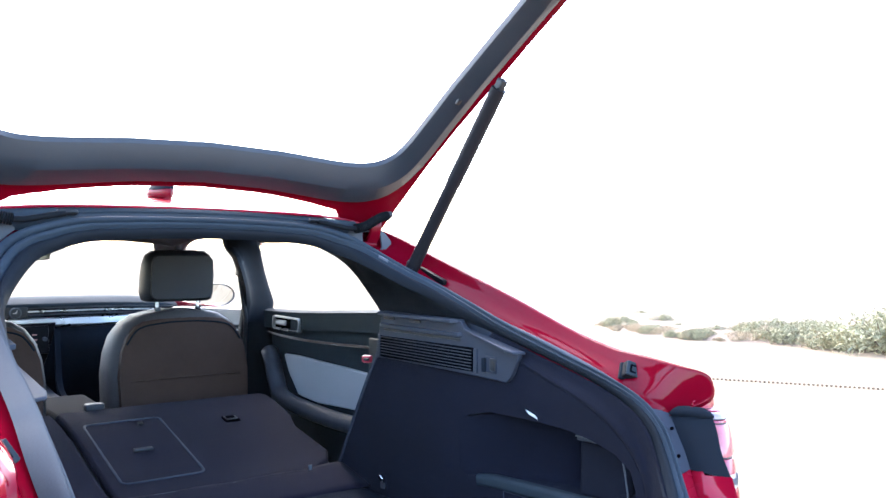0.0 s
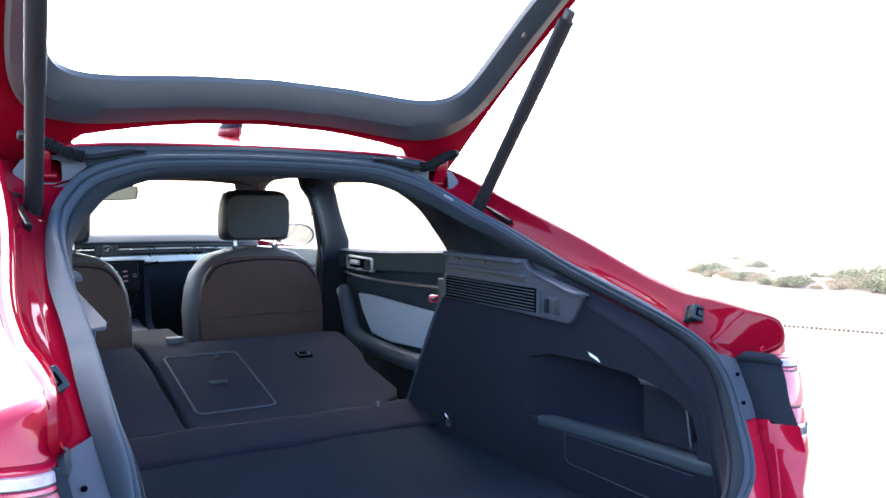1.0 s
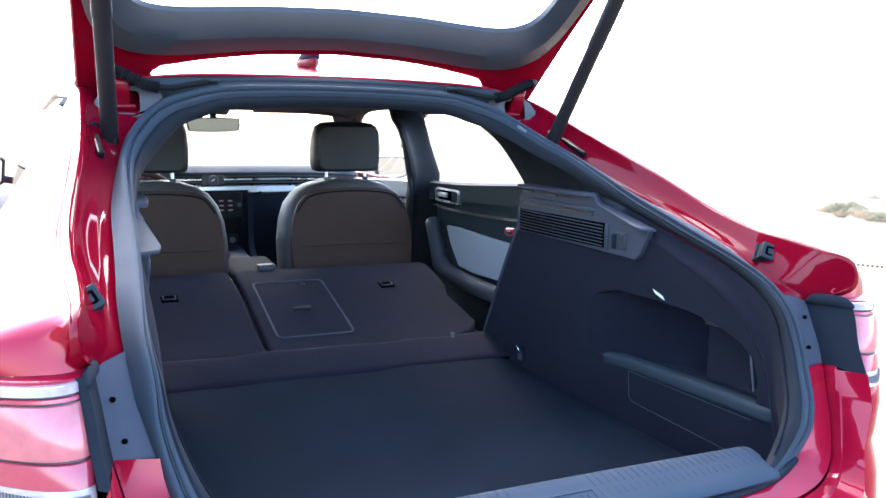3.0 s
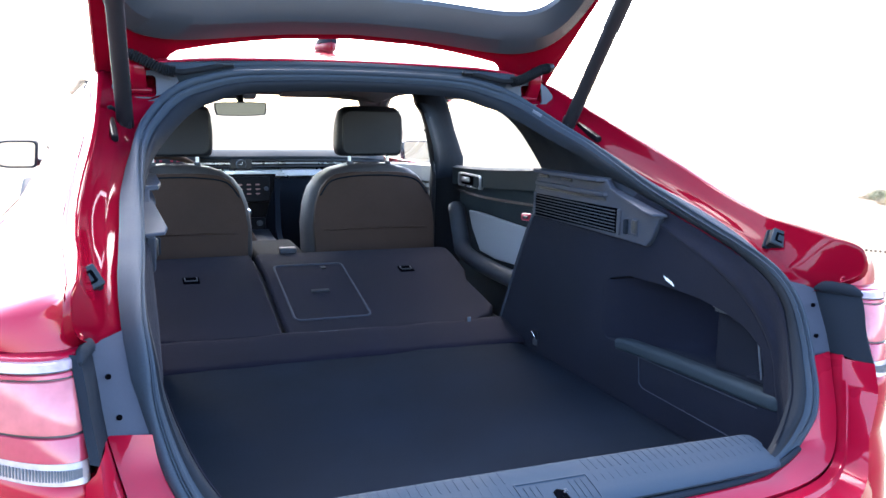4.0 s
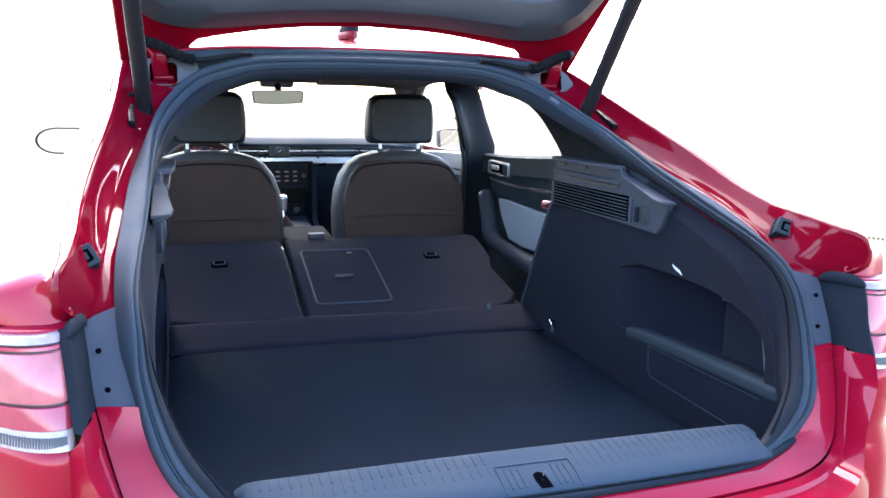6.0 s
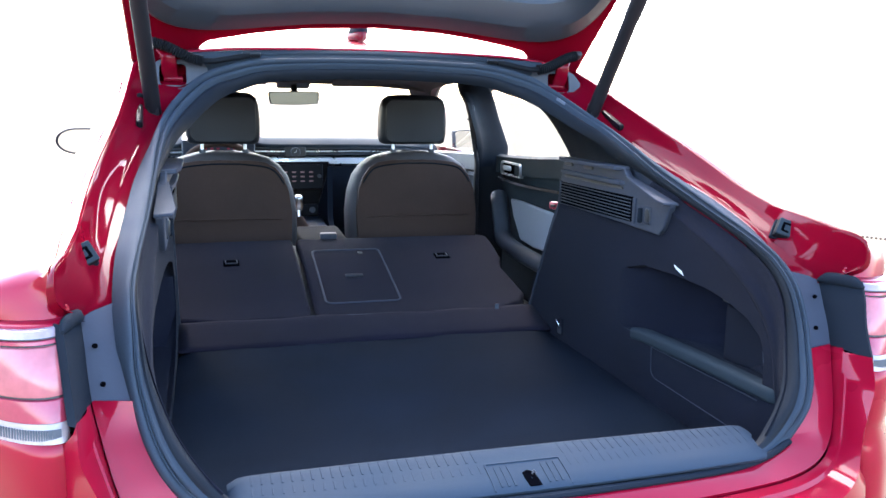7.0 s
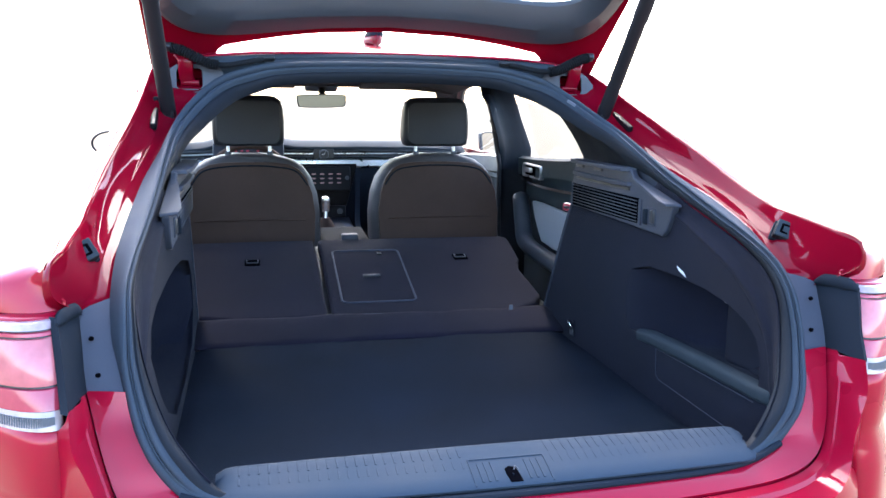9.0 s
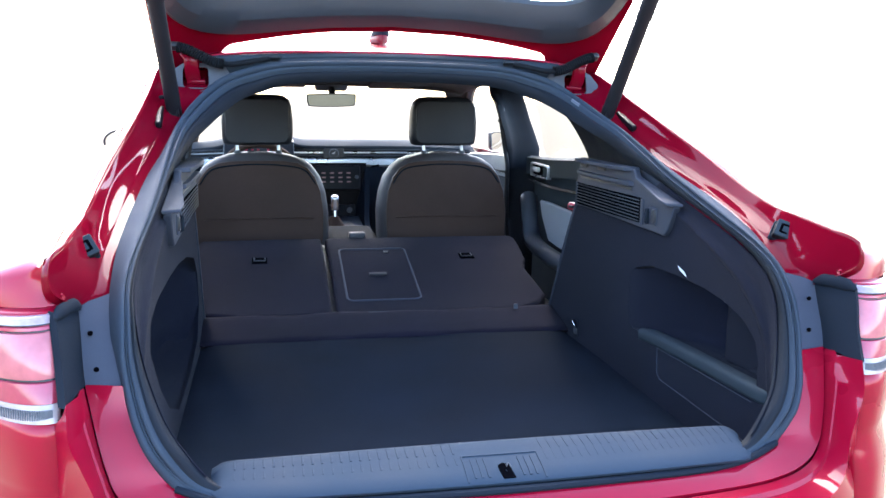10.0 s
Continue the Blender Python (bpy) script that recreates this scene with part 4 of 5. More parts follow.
    # stepped upper ledges and the flat wing that carries the shelf
    for z0, y1, reach in ((1.099, .715, .026), (1.066, .695, .014)):
        prism("shelf_ledge", [(s * .522, 1.060), (s * (.507 - reach * .6), 1.060), (s * (.507 - reach), 1.02), (s * (.507 - reach), y1 + .10), (s * (.507 - reach * .7), y1 + .02), (s * .522, y1)], z0 - .005, z0 + .005, PILLAR, br, r=.002, axis="z")
    wing = [(s * .524, .715), (s * .503, .700), (s * .492, .60), (s * .485, .535), (s * .490, .510), (s * .524, .500)]
    wg = prism("shelf_wing", wing, 0, .007, PILLAR, br, r=.0025, axis="z")
    wg.data.transform(Matrix(((1, 0, 0, 0), (0, 1, 0, 0), (0, .20, 1, .936), (0, 0, 0, 1))))
    for y in (1.02, .90):
        rbox("ledge_slot", (.006, .05, .008), pose(s * .5045, y, 1.0865), BLACK, br, r=.002)
    # thin black bar puts the ledge's shadow into colour
    rbox("ledge_shadow_gap", (.004, .33, .006), pose(s * .5055, .88, 1.0535), BLACK, br, r=.001)
    # black slab behind the slats gives the shade within the grille
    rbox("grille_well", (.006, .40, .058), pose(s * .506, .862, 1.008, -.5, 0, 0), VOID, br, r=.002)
    for k in range(7):
        z = .985 + .0078 * k
        rbox("grille_slat", (.006, .388, .0026), pose(s * .5032, .862, z, 0, s * 18, 0), PLASTIC, br, r=.0012, seg=1)
    for y in (.655, 1.066):
        rbox("grille_end", (.006, .014, .060), pose(s * .505, y, 1.008), PILLAR, br, r=.003)
    # shelf clip
    rbox("clip_well", (.006, .040, .040), pose(s * .5055, .600, 1.005), PILLAR, br, r=.004)
    rbox("clip_hole", (.010, .018, .030), pose(s * .504, .590, 1.006), BLACK, br, r=.003)
    rbox("clip_tab", (.012, .010, .034), pose(s * .500, .618, 1.003), COVERDARK, br, r=.003)
    # cargo lamp and lashing eye
    if s > 0:
        lm = prism("cargo_lamp", [(.492, .9145), (.462, .9065), (.452, .8975), (.482, .9055)], s * .5145, s * .520, WHITELENS, car, "small white cargo lamp lens", r=.001)
        prism("lamp_bezel", [(.500, .9195), (.458, .9085), (.444, .8925), (.486, .9035)], s * .516, s * .521, COVERDARK, lm, "dark lamp bezel", r=.001)
        eye = rbox("lashing_eye", (.006, .030, .046), pose(s * .5155, 1.057, .626), NICHECARPET, car, "chrome lashing eye at the floor edge", r=.003)
        rbox("eye_plate", (.005, .022, .018), pose(s * .5125, 1.055, .616), STEEL, eye, r=.002)
        tube("eye_ring", [(s * .512, 1.070, .632), (s * .506, 1.066, .643), (s * .504, 1.056, .645), (s * .504, 1.048, .638), (s * .510, 1.046, .626)], .0028, CHROME, eye, n=8, steps=14)

    # pillar trim from the seal to the rear door window
    wc = [(.42, 1.45, 1.302), (.47, 1.36, 1.282), (.505, 1.30, 1.252), (.54, 1.262, 1.209), (.567, 1.23, 1.156), (.578, 1.188, 1.110), (.575, 1.14, 1.07)]
    sc = [rim_at(i, s) + Vector((s * .010, .020, .004)) for i in (3, 4, 5, 6, 7, 8, 9)]
    A, B = spline([mir(p, s) for p in wc], 40), spline(sc, 40)
    rows = []
    for a, b in zip(A, B):
        rows.append([a + Vector((s * .07, .05, .012)), a + Vector((s * .012, .012, .003)), a, a.lerp(b, .3) + Vector((s * .006, 0, .003)), a.lerp(b, .7) + Vector((s * .004, 0, .003)), b])
    v, f = surf(rows)
    make("pillar_trim", v, f, DOORPILLAR, car, "dark plastic rear pillar trim", thick=.004)
    v, f = surf([[Vector((s * .655, 2.12, 1.30)), Vector((s * .60, 2.12, 1.37))], [Vector((s * .640, 1.6, 1.30)), Vector((s * .58, 1.6, 1.37))], [Vector((s * .55, 1.2, 1.29)), Vector((s * .52, 1.2, 1.34))]])
    make("roof_rail_trim", v, f, HEADLINER, car, thick=.006)

    # rear door seen from the cabin
    door = prism("rear_door", [(1.22, .30), (2.22, .30), (2.22, 1.022), (1.9, 1.040), (1.52, 1.060), (1.40, 1.02), (1.30, .93), (1.22, .86)], s * .755, s * .80, DOORTRIM, car, "dark rear door with grey insert and chrome handle", r=.012)
    v, f = sweep(spline([(s * .735, 2.20, 1.012), (s * .728, 1.9, 1.022), (s * .730, 1.6, 1.040), (s * .735, 1.3, 1.06)], 24), [(-.030, -.05), (-.026, .016), (0, .024), (.02, .016), (.02, -.05)], (0, 0, 1))
    make("door_rail", v, f, DOORTRIM, door, "soft dark door shoulder")
    v, f = sweep(spline([(s * .722, 2.18, .945), (s * .716, 2.0, .938), (s * .716, 1.75, .940), (s * .722, 1.35, .955)], 24), [(-.006, -.004), (-.006, .004), (.004, .005), (.004, -.005)], (0, 0, 1))
    make("door_strip", v, f, CHROME, door, "silver door strip")
    rbox("handle_recess", (.010, .195, .042), pose(s * .714, 1.995, .990), VOID, door, "handle recess, its shade painted near-black", r=.012)
    rows = [[Vector((s * x, 1.995 + y, .990 + z)) for y, z in rounded(w, h, rr_)] for x, w, h, rr_ in ((.716, .218, .056, .014), (.700, .214, .052, .014), (.700, .200, .040, .010), (.716, .198, .038, .010))]
    v, f = surf(rows, close_v=True)
    make("handle_bezel", v, f, SILVER, door, "chrome handle bezel")
    rbox("handle_lever", (.010, .080, .020), pose(s * .703, 2.035, .992), SILVER, door, "chrome door lever", r=.006)
    prism("door_insert", [(2.06, .868), (1.95, .872), (1.6, .866), (1.3, .858), (1.25, .80), (1.3, .735), (1.8, .712), (1.94, .722), (2.02, .80)], s * .728, s * .745, CARD, door, "light grey leather door insert", r=.008)
    v, f = sweep(spline([(s * .71, 2.14, .87), (s * .70, 2.10, .845), (s * .69, 2.04, .77), (s * .68, 1.95, .71), (s * .68, 1.6, .69), (s * .69, 1.3, .70)], 30), disc(1, 12, .034, .030), (0, 0, 1))
    make("armrest", v, f, PLASTIC, door, "dark door armrest")
    # B pillar
    v, f = surf([spline([(s * x0, y0, z), (s * (x0 - .008), y0 - .05, z), (s * (.5 * x0 + .5 * x1 - .03), .5 * y0 + .5 * y1 - .02, z), (s * (x1 - .015), y1 - .012, z), (s * x1, y1 + .01, z)], 14)
                 for x0, y0, x1, y1, z in ((.700, 2.44, .78, 2.25, .35), (.690, 2.42, .785, 2.26, .75), (.66, 2.30, .790, 2.28, .98), (.635, 2.22, .795, 2.285, 1.06), (.615, 2.19, .770, 2.277, 1.12), (.592, 2.175, .738, 2.252, 1.18), (.582, 2.20, .710, 2.225, 1.24), (.578, 2.27, .685, 2.192, 1.28), (.575, 2.30, .655, 2.17, 1.335))])
    make("centre_pillar", v, f, DOORPILLAR, car, "dark centre pillar trim", thick=.012)
    rbox("belt_anchor", (.018, .030, .060), pose(s * .592, 2.170, 1.200, 0, s * 10, 0), BLACK, car, "black belt height adjuster", r=.006)
    tube("seat_belt", [(s * .590, 2.168, 1.19), (s * .630, 2.19, 1.0), (s * .66, 2.28, .6)], .009, BLACK, car, "dark seat belt", n=8)
    # front door inner, windows, outer belt, mirrors, pillars
    fd = prism("front_door", [(2.28, .30), (3.25, .30), (3.30, .92), (2.9, .985), (2.28, 1.02)], s * .755, s * .80, PLASTIC, car, "dark front door with silver strip", r=.012)
    v, f = sweep(spline([(s * .735, 2.30, 1.005), (s * .735, 2.7, .99), (s * .73, 3.2, .965)], 16), [(-.028, -.05), (-.022, .016), (0, .022), (.02, .016), (.02, -.05)], (0, 0, 1))
    make("door_rail", v, f, GREYPLASTIC, fd)
    v, f = sweep(spline([(s * .722, 2.32, .93), (s * .72, 2.7, .925), (s * .715, 3.1, .93)], 16), [(-.004, -.008), (-.004, .008), (.004, .008), (.004, -.008)], (0, 0, 1))
    make("door_strip", v, f, SILVER, fd)
    for nm, q in (("rear_side_glass", ((.812, 2.262, 1.02), (.668, 2.20, 1.345), (.615, 1.60, 1.305), (.70, 1.36, 1.06))), ("front_side_glass", ((.775, 2.30, 1.01), (.65, 2.30, 1.335), (.64, 2.75, 1.31), (.76, 3.3, .985)))):
        a, b, c, d = (Vector(mir(p, s)) for p in q)
        v, f = surf([[a.lerp(d, u / 8).lerp(b.lerp(c, u / 8), w / 6) + Vector((s * .02 * math.sin(math.pi * w / 6), 0, 0)) for w in range(7)] for u in range(9)])
        make(nm, v, f, GLASS, car, "clear side window").visible_shadow = False
    v, f = sweep(spline([(s * .575, 1.62, 1.330), (s * .592, 1.85, 1.335), (s * .605, 2.2, 1.345), (s * .615, 2.7, 1.335), (s * .66, 3.0, 1.24), (s * .72, 3.35, 1.09), (s * .76, 3.6, .99)], 50), disc(1, 12, .020, .028), (0, 0, 1))
    make("side_rail", v, f, BLACK, car, "dark roof rail and front pillar")
    tube("window_trim", [(s * .598, 1.42, 1.318), (s * .628, 1.70, 1.340), (s * .648, 1.98, 1.348), (s * .668, 2.13, 1.335), (s * .692, 2.20, 1.300)], .016, CHROME, car, "chrome strip over the side windows", n=12, steps=24)
    ap = [spline([(s * x0, y, z), (s * (x0 + x1) / 2, y - .03, z - .008), (s * x1, y + .01, z - .02)], 7) for x0, x1, y, z in ((.47, .655, 2.80, 1.345), (.50, .660, 2.88, 1.322), (.560, .680, 3.02, 1.245), (.640, .715, 3.22, 1.135), (.690, .750, 3.45, 1.02))]
    v, f = surf(ap)
    make("front_pillar_trim", v, f, HEADLINER, car, "dark front pillar trim", thick=.010)
    v, f = surf([[Vector(mir(p, s)) for p in ((.880, y, .93), (.842, y, .954), (.806, y, .978), (.772, y, 1.010))] for y in (1.24, 1.7, 2.2, 2.8, 3.4)])
    make("belt_shoulder", v, f, PAINT, car, thick=.003)
    # mirror
    c = Vector((s * .965, 3.0, 1.045)) if s < 0 else Vector((.880, 3.08, 1.045))
    mo = [(.015 + .085 * math.cos(a), .056 * math.sin(a)) for a in [math.radians(-90 + 12 * k) for k in range(16)]] + [(-.070, .056), (-.084, .052), (-.090, .042), (-.082, -.044), (-.076, -.052), (-.066, -.056)]
    rows = [[c + Vector((s * x * k, d, z * k)) for x, z in mo] for d, k in ((-.020, .95), (-.022, 1.0), (.0, 1.05), (.03, 1.02), (.07, .8), (.095, .45), (.10, .05))]
    v, f = surf(rows, close_v=True)
    mh = make("door_mirror", v, f, COVERDARK if s < 0 else GREYPLASTIC, car, "door mirror in a dark housing", sharp=50)
    v, f = surf([[c + Vector((s * x * .92 * k, -.016, z * .91 * k)) for x, z in mo] for k in (1, .5, .02)], close_v=True)
    make("mirror_pane", v, f, MIRROR, mh, "mirror glass")
    tube("mirror_arm", [c + Vector((-s * .06, .05, -.03)), Vector((s * .83, 3.08, .995)), Vector((s * .79, 3.1, .98))], .018, BLACK, mh, n=10, steps=8)

    # front seat
    cx = s * .365
    fs = new("front_seat")
    fs.parent = car
    fs["label"] = "front seat in dark leather with headrest"
    prof_ = [(.60, .235, 2.10, .10), (.72, .268, 2.115, .11), (.82, .268, 2.125, .115), (.90, .258, 2.135, .11), (.96, .238, 2.145, .105), (1.005, .205, 2.152, .095), (1.032, .165, 2.162, .08), (1.046, .12, 2.178, .055), (1.050, .06, 2.20, .02)]
    rows = []
    for z, w, y, d in prof_:
        ring = []
        for k in range(40):
            a = 2 * math.pi * k / 40
            ca, sa = math.cos(a), math.sin(a)
            u, q = math.copysign(abs(ca) ** .45, ca), math.copysign(abs(sa) ** .6, sa)
            ring.append(Vector((cx + w * u, y + d + d * q, z - .01 * abs(u) ** 3)))
        rows.append(ring)
    v, f = surf(rows, close_v=True)
    f.append(tuple(range(len(v) - 40, len(v))))
    make("backrest", v, f, LEATHERSIDE, fs, "dark leather backrest shell", sharp=60)
    bo_ = [(.62, .21), (.72, .240), (.82, .244), (.90, .234), (.955, .214), (.99, .186), (1.008, .15), (1.016, .10), (1.018, .04)]
    yb = lambda z: 2.098 + (z - .6) * .125
    rows = []
    for z, w in bo_:
        rows.append([Vector((cx + w * u, yb(z) + (.014 if abs(u) == 1 else -.004 - .006 * (1 - u ** 4)), z)) for u in (-1, -.99, -.95, -.85, -.7, -.5, -.25, 0, .25, .5, .7, .85, .95, .99, 1)])
    rows.append([p + Vector((0, .02, 0)) for p in rows[-1]])
    v, f = surf(rows)
    make("back_panel", v, f, LEATHER, fs, "dark seat back panel with map pocket", sharp=40)
    v, f = sweep(spline([(cx - .205, yb(.80) - .012, .800), (cx - .1, yb(.80) - .014, .802), (cx, yb(.8) - .014, .803), (cx + .1, yb(.80) - .014, .802), (cx + .205, yb(.80) - .012, .800)], 24), disc(1, 8, .003, .003), (0, -1, 0))
    make("pocket_edge", v, f, LEATHER, fs)
    # seam line near the top
    v, f = sweep(spline([(cx - .215, yb(.93) - .008, .93), (cx - .17, yb(.985) - .010, .985), (cx - .08, yb(1.0) - .011, 1.002), (cx, yb(1.0) - .011, 1.005), (cx + .08, yb(1.0) - .011, 1.002), (cx + .17, yb(.985) - .01, .985), (cx + .215, yb(.93) - .008, .93)], 30), disc(1, 6, .003, .003), (0, -1, 0))
    make("seam", v, f, ARMREST, fs, "pale piping")
    rows = []
    for z, w, y0, y1 in ((1.075, .118, 2.20, 2.26), (1.083, .130, 2.185, 2.275), (1.11, .135, 2.175, 2.29), (1.17, .135, 2.165, 2.285), (1.22, .130, 2.168, 2.275), (1.25, .120, 2.178, 2.262), (1.264, .10, 2.192, 2.248), (1.268, .06, 2.205, 2.235)):
        ring = []
        for k in range(32):
            a = 2 * math.pi * k / 32
            ca, sa = math.cos(a), math.sin(a)
            ring.append(Vector((cx + w * math.copysign(abs(ca) ** .4, ca), (y0 + y1) / 2 + (y1 - y0) / 2 * math.copysign(abs(sa) ** .5, sa), z)))
        rows.append(ring)
    v, f = surf(rows, close_v=True)
    f += [tuple(range(32)), tuple(range(len(v) - 32, len(v)))]
    make("headrest", v, f, HEADLEATHER, fs, "dark leather headrest", sharp=60)
    hp = prism("headrest_panel", [(cx + x, 1.166 + z) for x, z in rounded(.236, .166, .03, 5)], 0, .010, HEADLEATHER, fs, "inset padded panel", r=.004, axis="z")
    hp.data.transform(Matrix(((1, 0, 0, 0), (0, -.06, 1, 2.234), (0, 1, 0, 0), (0, 0, 0, 1))))
    hp.data.flip_normals()
    for dx in (-.078, .078):
        tube("headrest_post", [(cx + dx, 2.215, 1.03), (cx + dx, 2.222, 1.09)], .006, SILVER, fs, n=10)
        tube("post_collar", [(cx + dx, 2.213, 1.040), (cx + dx, 2.214, 1.054)], .012, PLASTIC, fs, n=12)
    rbox("seat_cushion", (.52, .52, .16), pose(cx, 2.50, .50, 6, 0, 0), LEATHER, fs, r=.05, seg=3)
    rbox("seat_base", (.44, .45, .22), pose(cx, 2.5, .32), BLACK, fs, r=.02)
    # belt buckle beside the folded back
    if s > 0:
        bz = rbox("belt_buckle", (.020, .030, .022), pose(.535, 1.175, .955, 0, 0, 20), REDPLASTIC, car, "red belt buckle end", r=.006)
        rbox("buckle_slot", (.010, .016, .008), pose(.527, 1.166, .955, 0, 0, 20), BLACK, bz, r=.002)

# ---- cabin front ----
rows = []
for y, z in ((3.62, .985), (3.45, 1.035), (3.3, 1.045), (3.22, 1.036), (3.185, 1.018), (3.18, 1.004)):
    rows.append([Vector((x, y + .05 * (x / .74) ** 2, z - .025 * (x / .74) ** 4 + (.035 * math.exp(-((x + .37) / .17) ** 4) if y < 3.4 else 0))) for x in [-.75 + 1.5 * k / 50 for k in range(51)]])
v, f = surf(rows)
dash = make("dashboard", v, f, DASHTOP, car, "dark dashboard with full-width vents", thick=.006)
for z, mt, lb in ((1.000, BLACK, ""), (.985, BLACK, ""), (.970, BLACK, "")):
    v, f = sweep(spline([(-.74, 3.22, z - .012), (-.4, 3.192, z), (0, 3.19, z), (.4, 3.192, z), (.74, 3.22, z - .012)], 30), [(-.006, -.0035), (-.006, .0035), (.006, .0035), (.006, -.0035)], (0, 0, 1))
    make("vent_blade", v, f, SILVER if z == .985 else PLASTIC, dash, "slim vent blade across the dashboard")
rows = [[Vector((x, 3.215 + .03 * (x / .74) ** 2, z - .012 * (x / .74) ** 4)) for x in [-.75 + 1.5 * k / 30 for k in range(31)]] for z in (1.01, .955)]
v, f = surf(rows)
make("vent_shadow_box", v, f, BLACK, dash, thick=.004)
rows = [[Vector((x, y + .03 * (x / .74) ** 2, z)) for x in [-.75 + 1.5 * k / 30 for k in range(31)]] for y, z in ((3.185, .958), (3.175, .950), (3.172, .925), (3.18, .915))]
v, f = surf(rows)
make("silver_band", v, f, SILVER, dash, "brushed silver dashboard band", thick=.004)
rows = [[Vector((x, y, z)) for x in [-.75 + 1.5 * k / 30 for k in range(31)]] for y, z in ((3.19, .915), (3.20, .80), (3.26, .65), (3.35, .45), (3.5, .3))]
v, f = surf(rows)
make("lower_dash", v, f, COVERDARK, dash, thick=.006)
# round clock
bm = bmesh.new()
bmesh.ops.create_cone(bm, cap_ends=True, segments=28, radius1=.0245, radius2=.0245, depth=.02, matrix=pose(0, 3.176, .982, 90))
ck = finish("dash_clock", bm, GREYPLASTIC, car, "small round analogue clock in a grey ring", bevel=.003)
bm = bmesh.new()
bmesh.ops.create_cone(bm, cap_ends=True, segments=28, radius1=.0208, radius2=.0208, depth=.004, matrix=pose(0, 3.1645, .982, 90))
finish("clock_face", bm, BLACK, ck)
rbox("clock_housing", (.104, .016, .052), pose(0, 3.184, .982), BLACK, ck, "black clock housing between the vents", r=.004)
rbox("clock_pointer", (.002, .001, .014), pose(.003, 3.1618, .987, 0, 25, 0), WHITELENS, ck, r=0)
rbox("clock_pointer", (.011, .001, .002), pose(-.005, 3.1618, .982), WHITELENS, ck, r=0)
# centre stack with screen
stk = prism("console_front", [(-.125, .935), (.165, .935), (.150, .86), (.105, .70), (.100, .60), (-.11, .60), (-.115, .70)], 0, .05, SCREEN, car, "gloss black centre stack", r=.004)
stk.matrix_world = Matrix.Translation((0, 3.155, 0)) @ Matrix(((1, 0, 0, 0), (0, 0, 1, 0), (0, 1, 0, 0), (0, 0, 0, 1)))
stk.data.transform(Matrix(((0, 1, 0, 0), (0, 0, 1, 0), (1, 0, 0, 0), (0, 0, 0, 1))))
rbox("display", (.225, .012, .125), pose(.018, 3.140, .862, -8), SCREEN, stk, "black touch display", r=.006).parent = car
for r_ in range(3):
    for c_ in range(4):
        rbox("display_icon", (.020, .002, .007), pose(-.055 + .042 * c_, 3.1345 - .0032 * r_, .886 - .022 * r_, -8), ICON, car, "small pinkish icon bar", r=0)
tube("volume_knob", [(.112, 3.12, .866), (.112, 3.14, .866)], .010, PLASTIC, car, "round display knob", n=14)
rbox("climate_panel", (.20, .012, .06), pose(.0, 3.10, .70, -15), SCREEN, car, "black climate control panel", r=.005)
for x in (-.07, .07):
    tube("climate_knob", [(x, 3.075, .705), (x, 3.10, .70)], .014, PLASTIC, car, "round climate knob", n=16)
for x in (-.155, .160):
    v, f = sweep(spline([(x * 1.05, 3.16, .90), (x, 3.10, .76), (x * .92, 3.0, .65), (x * .9, 2.8, .60)], 16), [(-.012, -.012), (-.012, .012), (.012, .012), (.012, -.012)], (0, -1, .5))
    make("console_rail", v, f, ARMREST, car, "matte grey console rail")
# console, shifter, armrest
rows = [spline([(-.115, y, .40), (-.115, y, z - .02), (-.10, y, z), (.10, y, z), (.115, y, z - .02), (.115, y, .40)], 20) for y, z in ((1.98, .62), (2.1, .655), (2.55, .655), (2.65, .63), (3.0, .64), (3.15, .66))]
v, f = surf(rows)
con = make("centre_console", v, f, PLASTIC, car, "dark centre console", thick=.004)
rbox("armrest_lid", (.20, .38, .06), pose(.0, 2.26, .685, 2), ARMREST, con, "grey leather armrest lid", r=.022, seg=4)
rbox("shifter_plate", (.15, .22, .010), pose(0, 2.88, .648, 4), BLACK, con, "gloss black shifter plate", r=.004)
sh = tube("gear_shifter", [(-.02, 2.87, .66), (-.02, 2.88, .73)], .012, CHROME, car, "chrome and black gear shifter", n=12)
v, f = sweep([Vector((-.02, 2.878, z)) for z in (.655, .68, .70)], lambda i: disc((.045, .032, .018)[i], 14), (0, 1, 0))
make("shifter_boot", v, f, LEATHER, sh)
rbox("shifter_knob", (.040, .050, .075), pose(-.02, 2.885, .765, 10), CHROME, sh, r=.014, seg=3)
# instrument display behind the wheel, steering wheel
bx = prism("instrument_cowl", [(3.08, .955), (3.12, 1.045), (3.25, 1.055), (3.25, .95)], -.54, -.20, BLACK, car, "black instrument binnacle", r=.008)
for k in range(5):
    rbox("instrument_mark", (.012, .002, .008), pose(-.43 + .028 * k + (.02 if k > 2 else 0), 3.092, 1.005), REDPLASTIC, bx, "small red instrument bar", r=0)
pts = [Vector((-.37 + .185 * math.cos(a), 2.93 - .06 * math.sin(a), .87 + .172 * math.sin(a))) for a in [2 * math.pi * k / 40 for k in range(41)]]
v, f = sweep(pts, disc(.015, 10), (0, 1, .3), caps=False)
sw = make("steering_wheel", v, f, LEATHER, car, "black leather steering wheel")
rbox("wheel_hub", (.16, .05, .11), pose(-.37, 2.95, .865, -20), BLACK, sw, r=.025, seg=3)
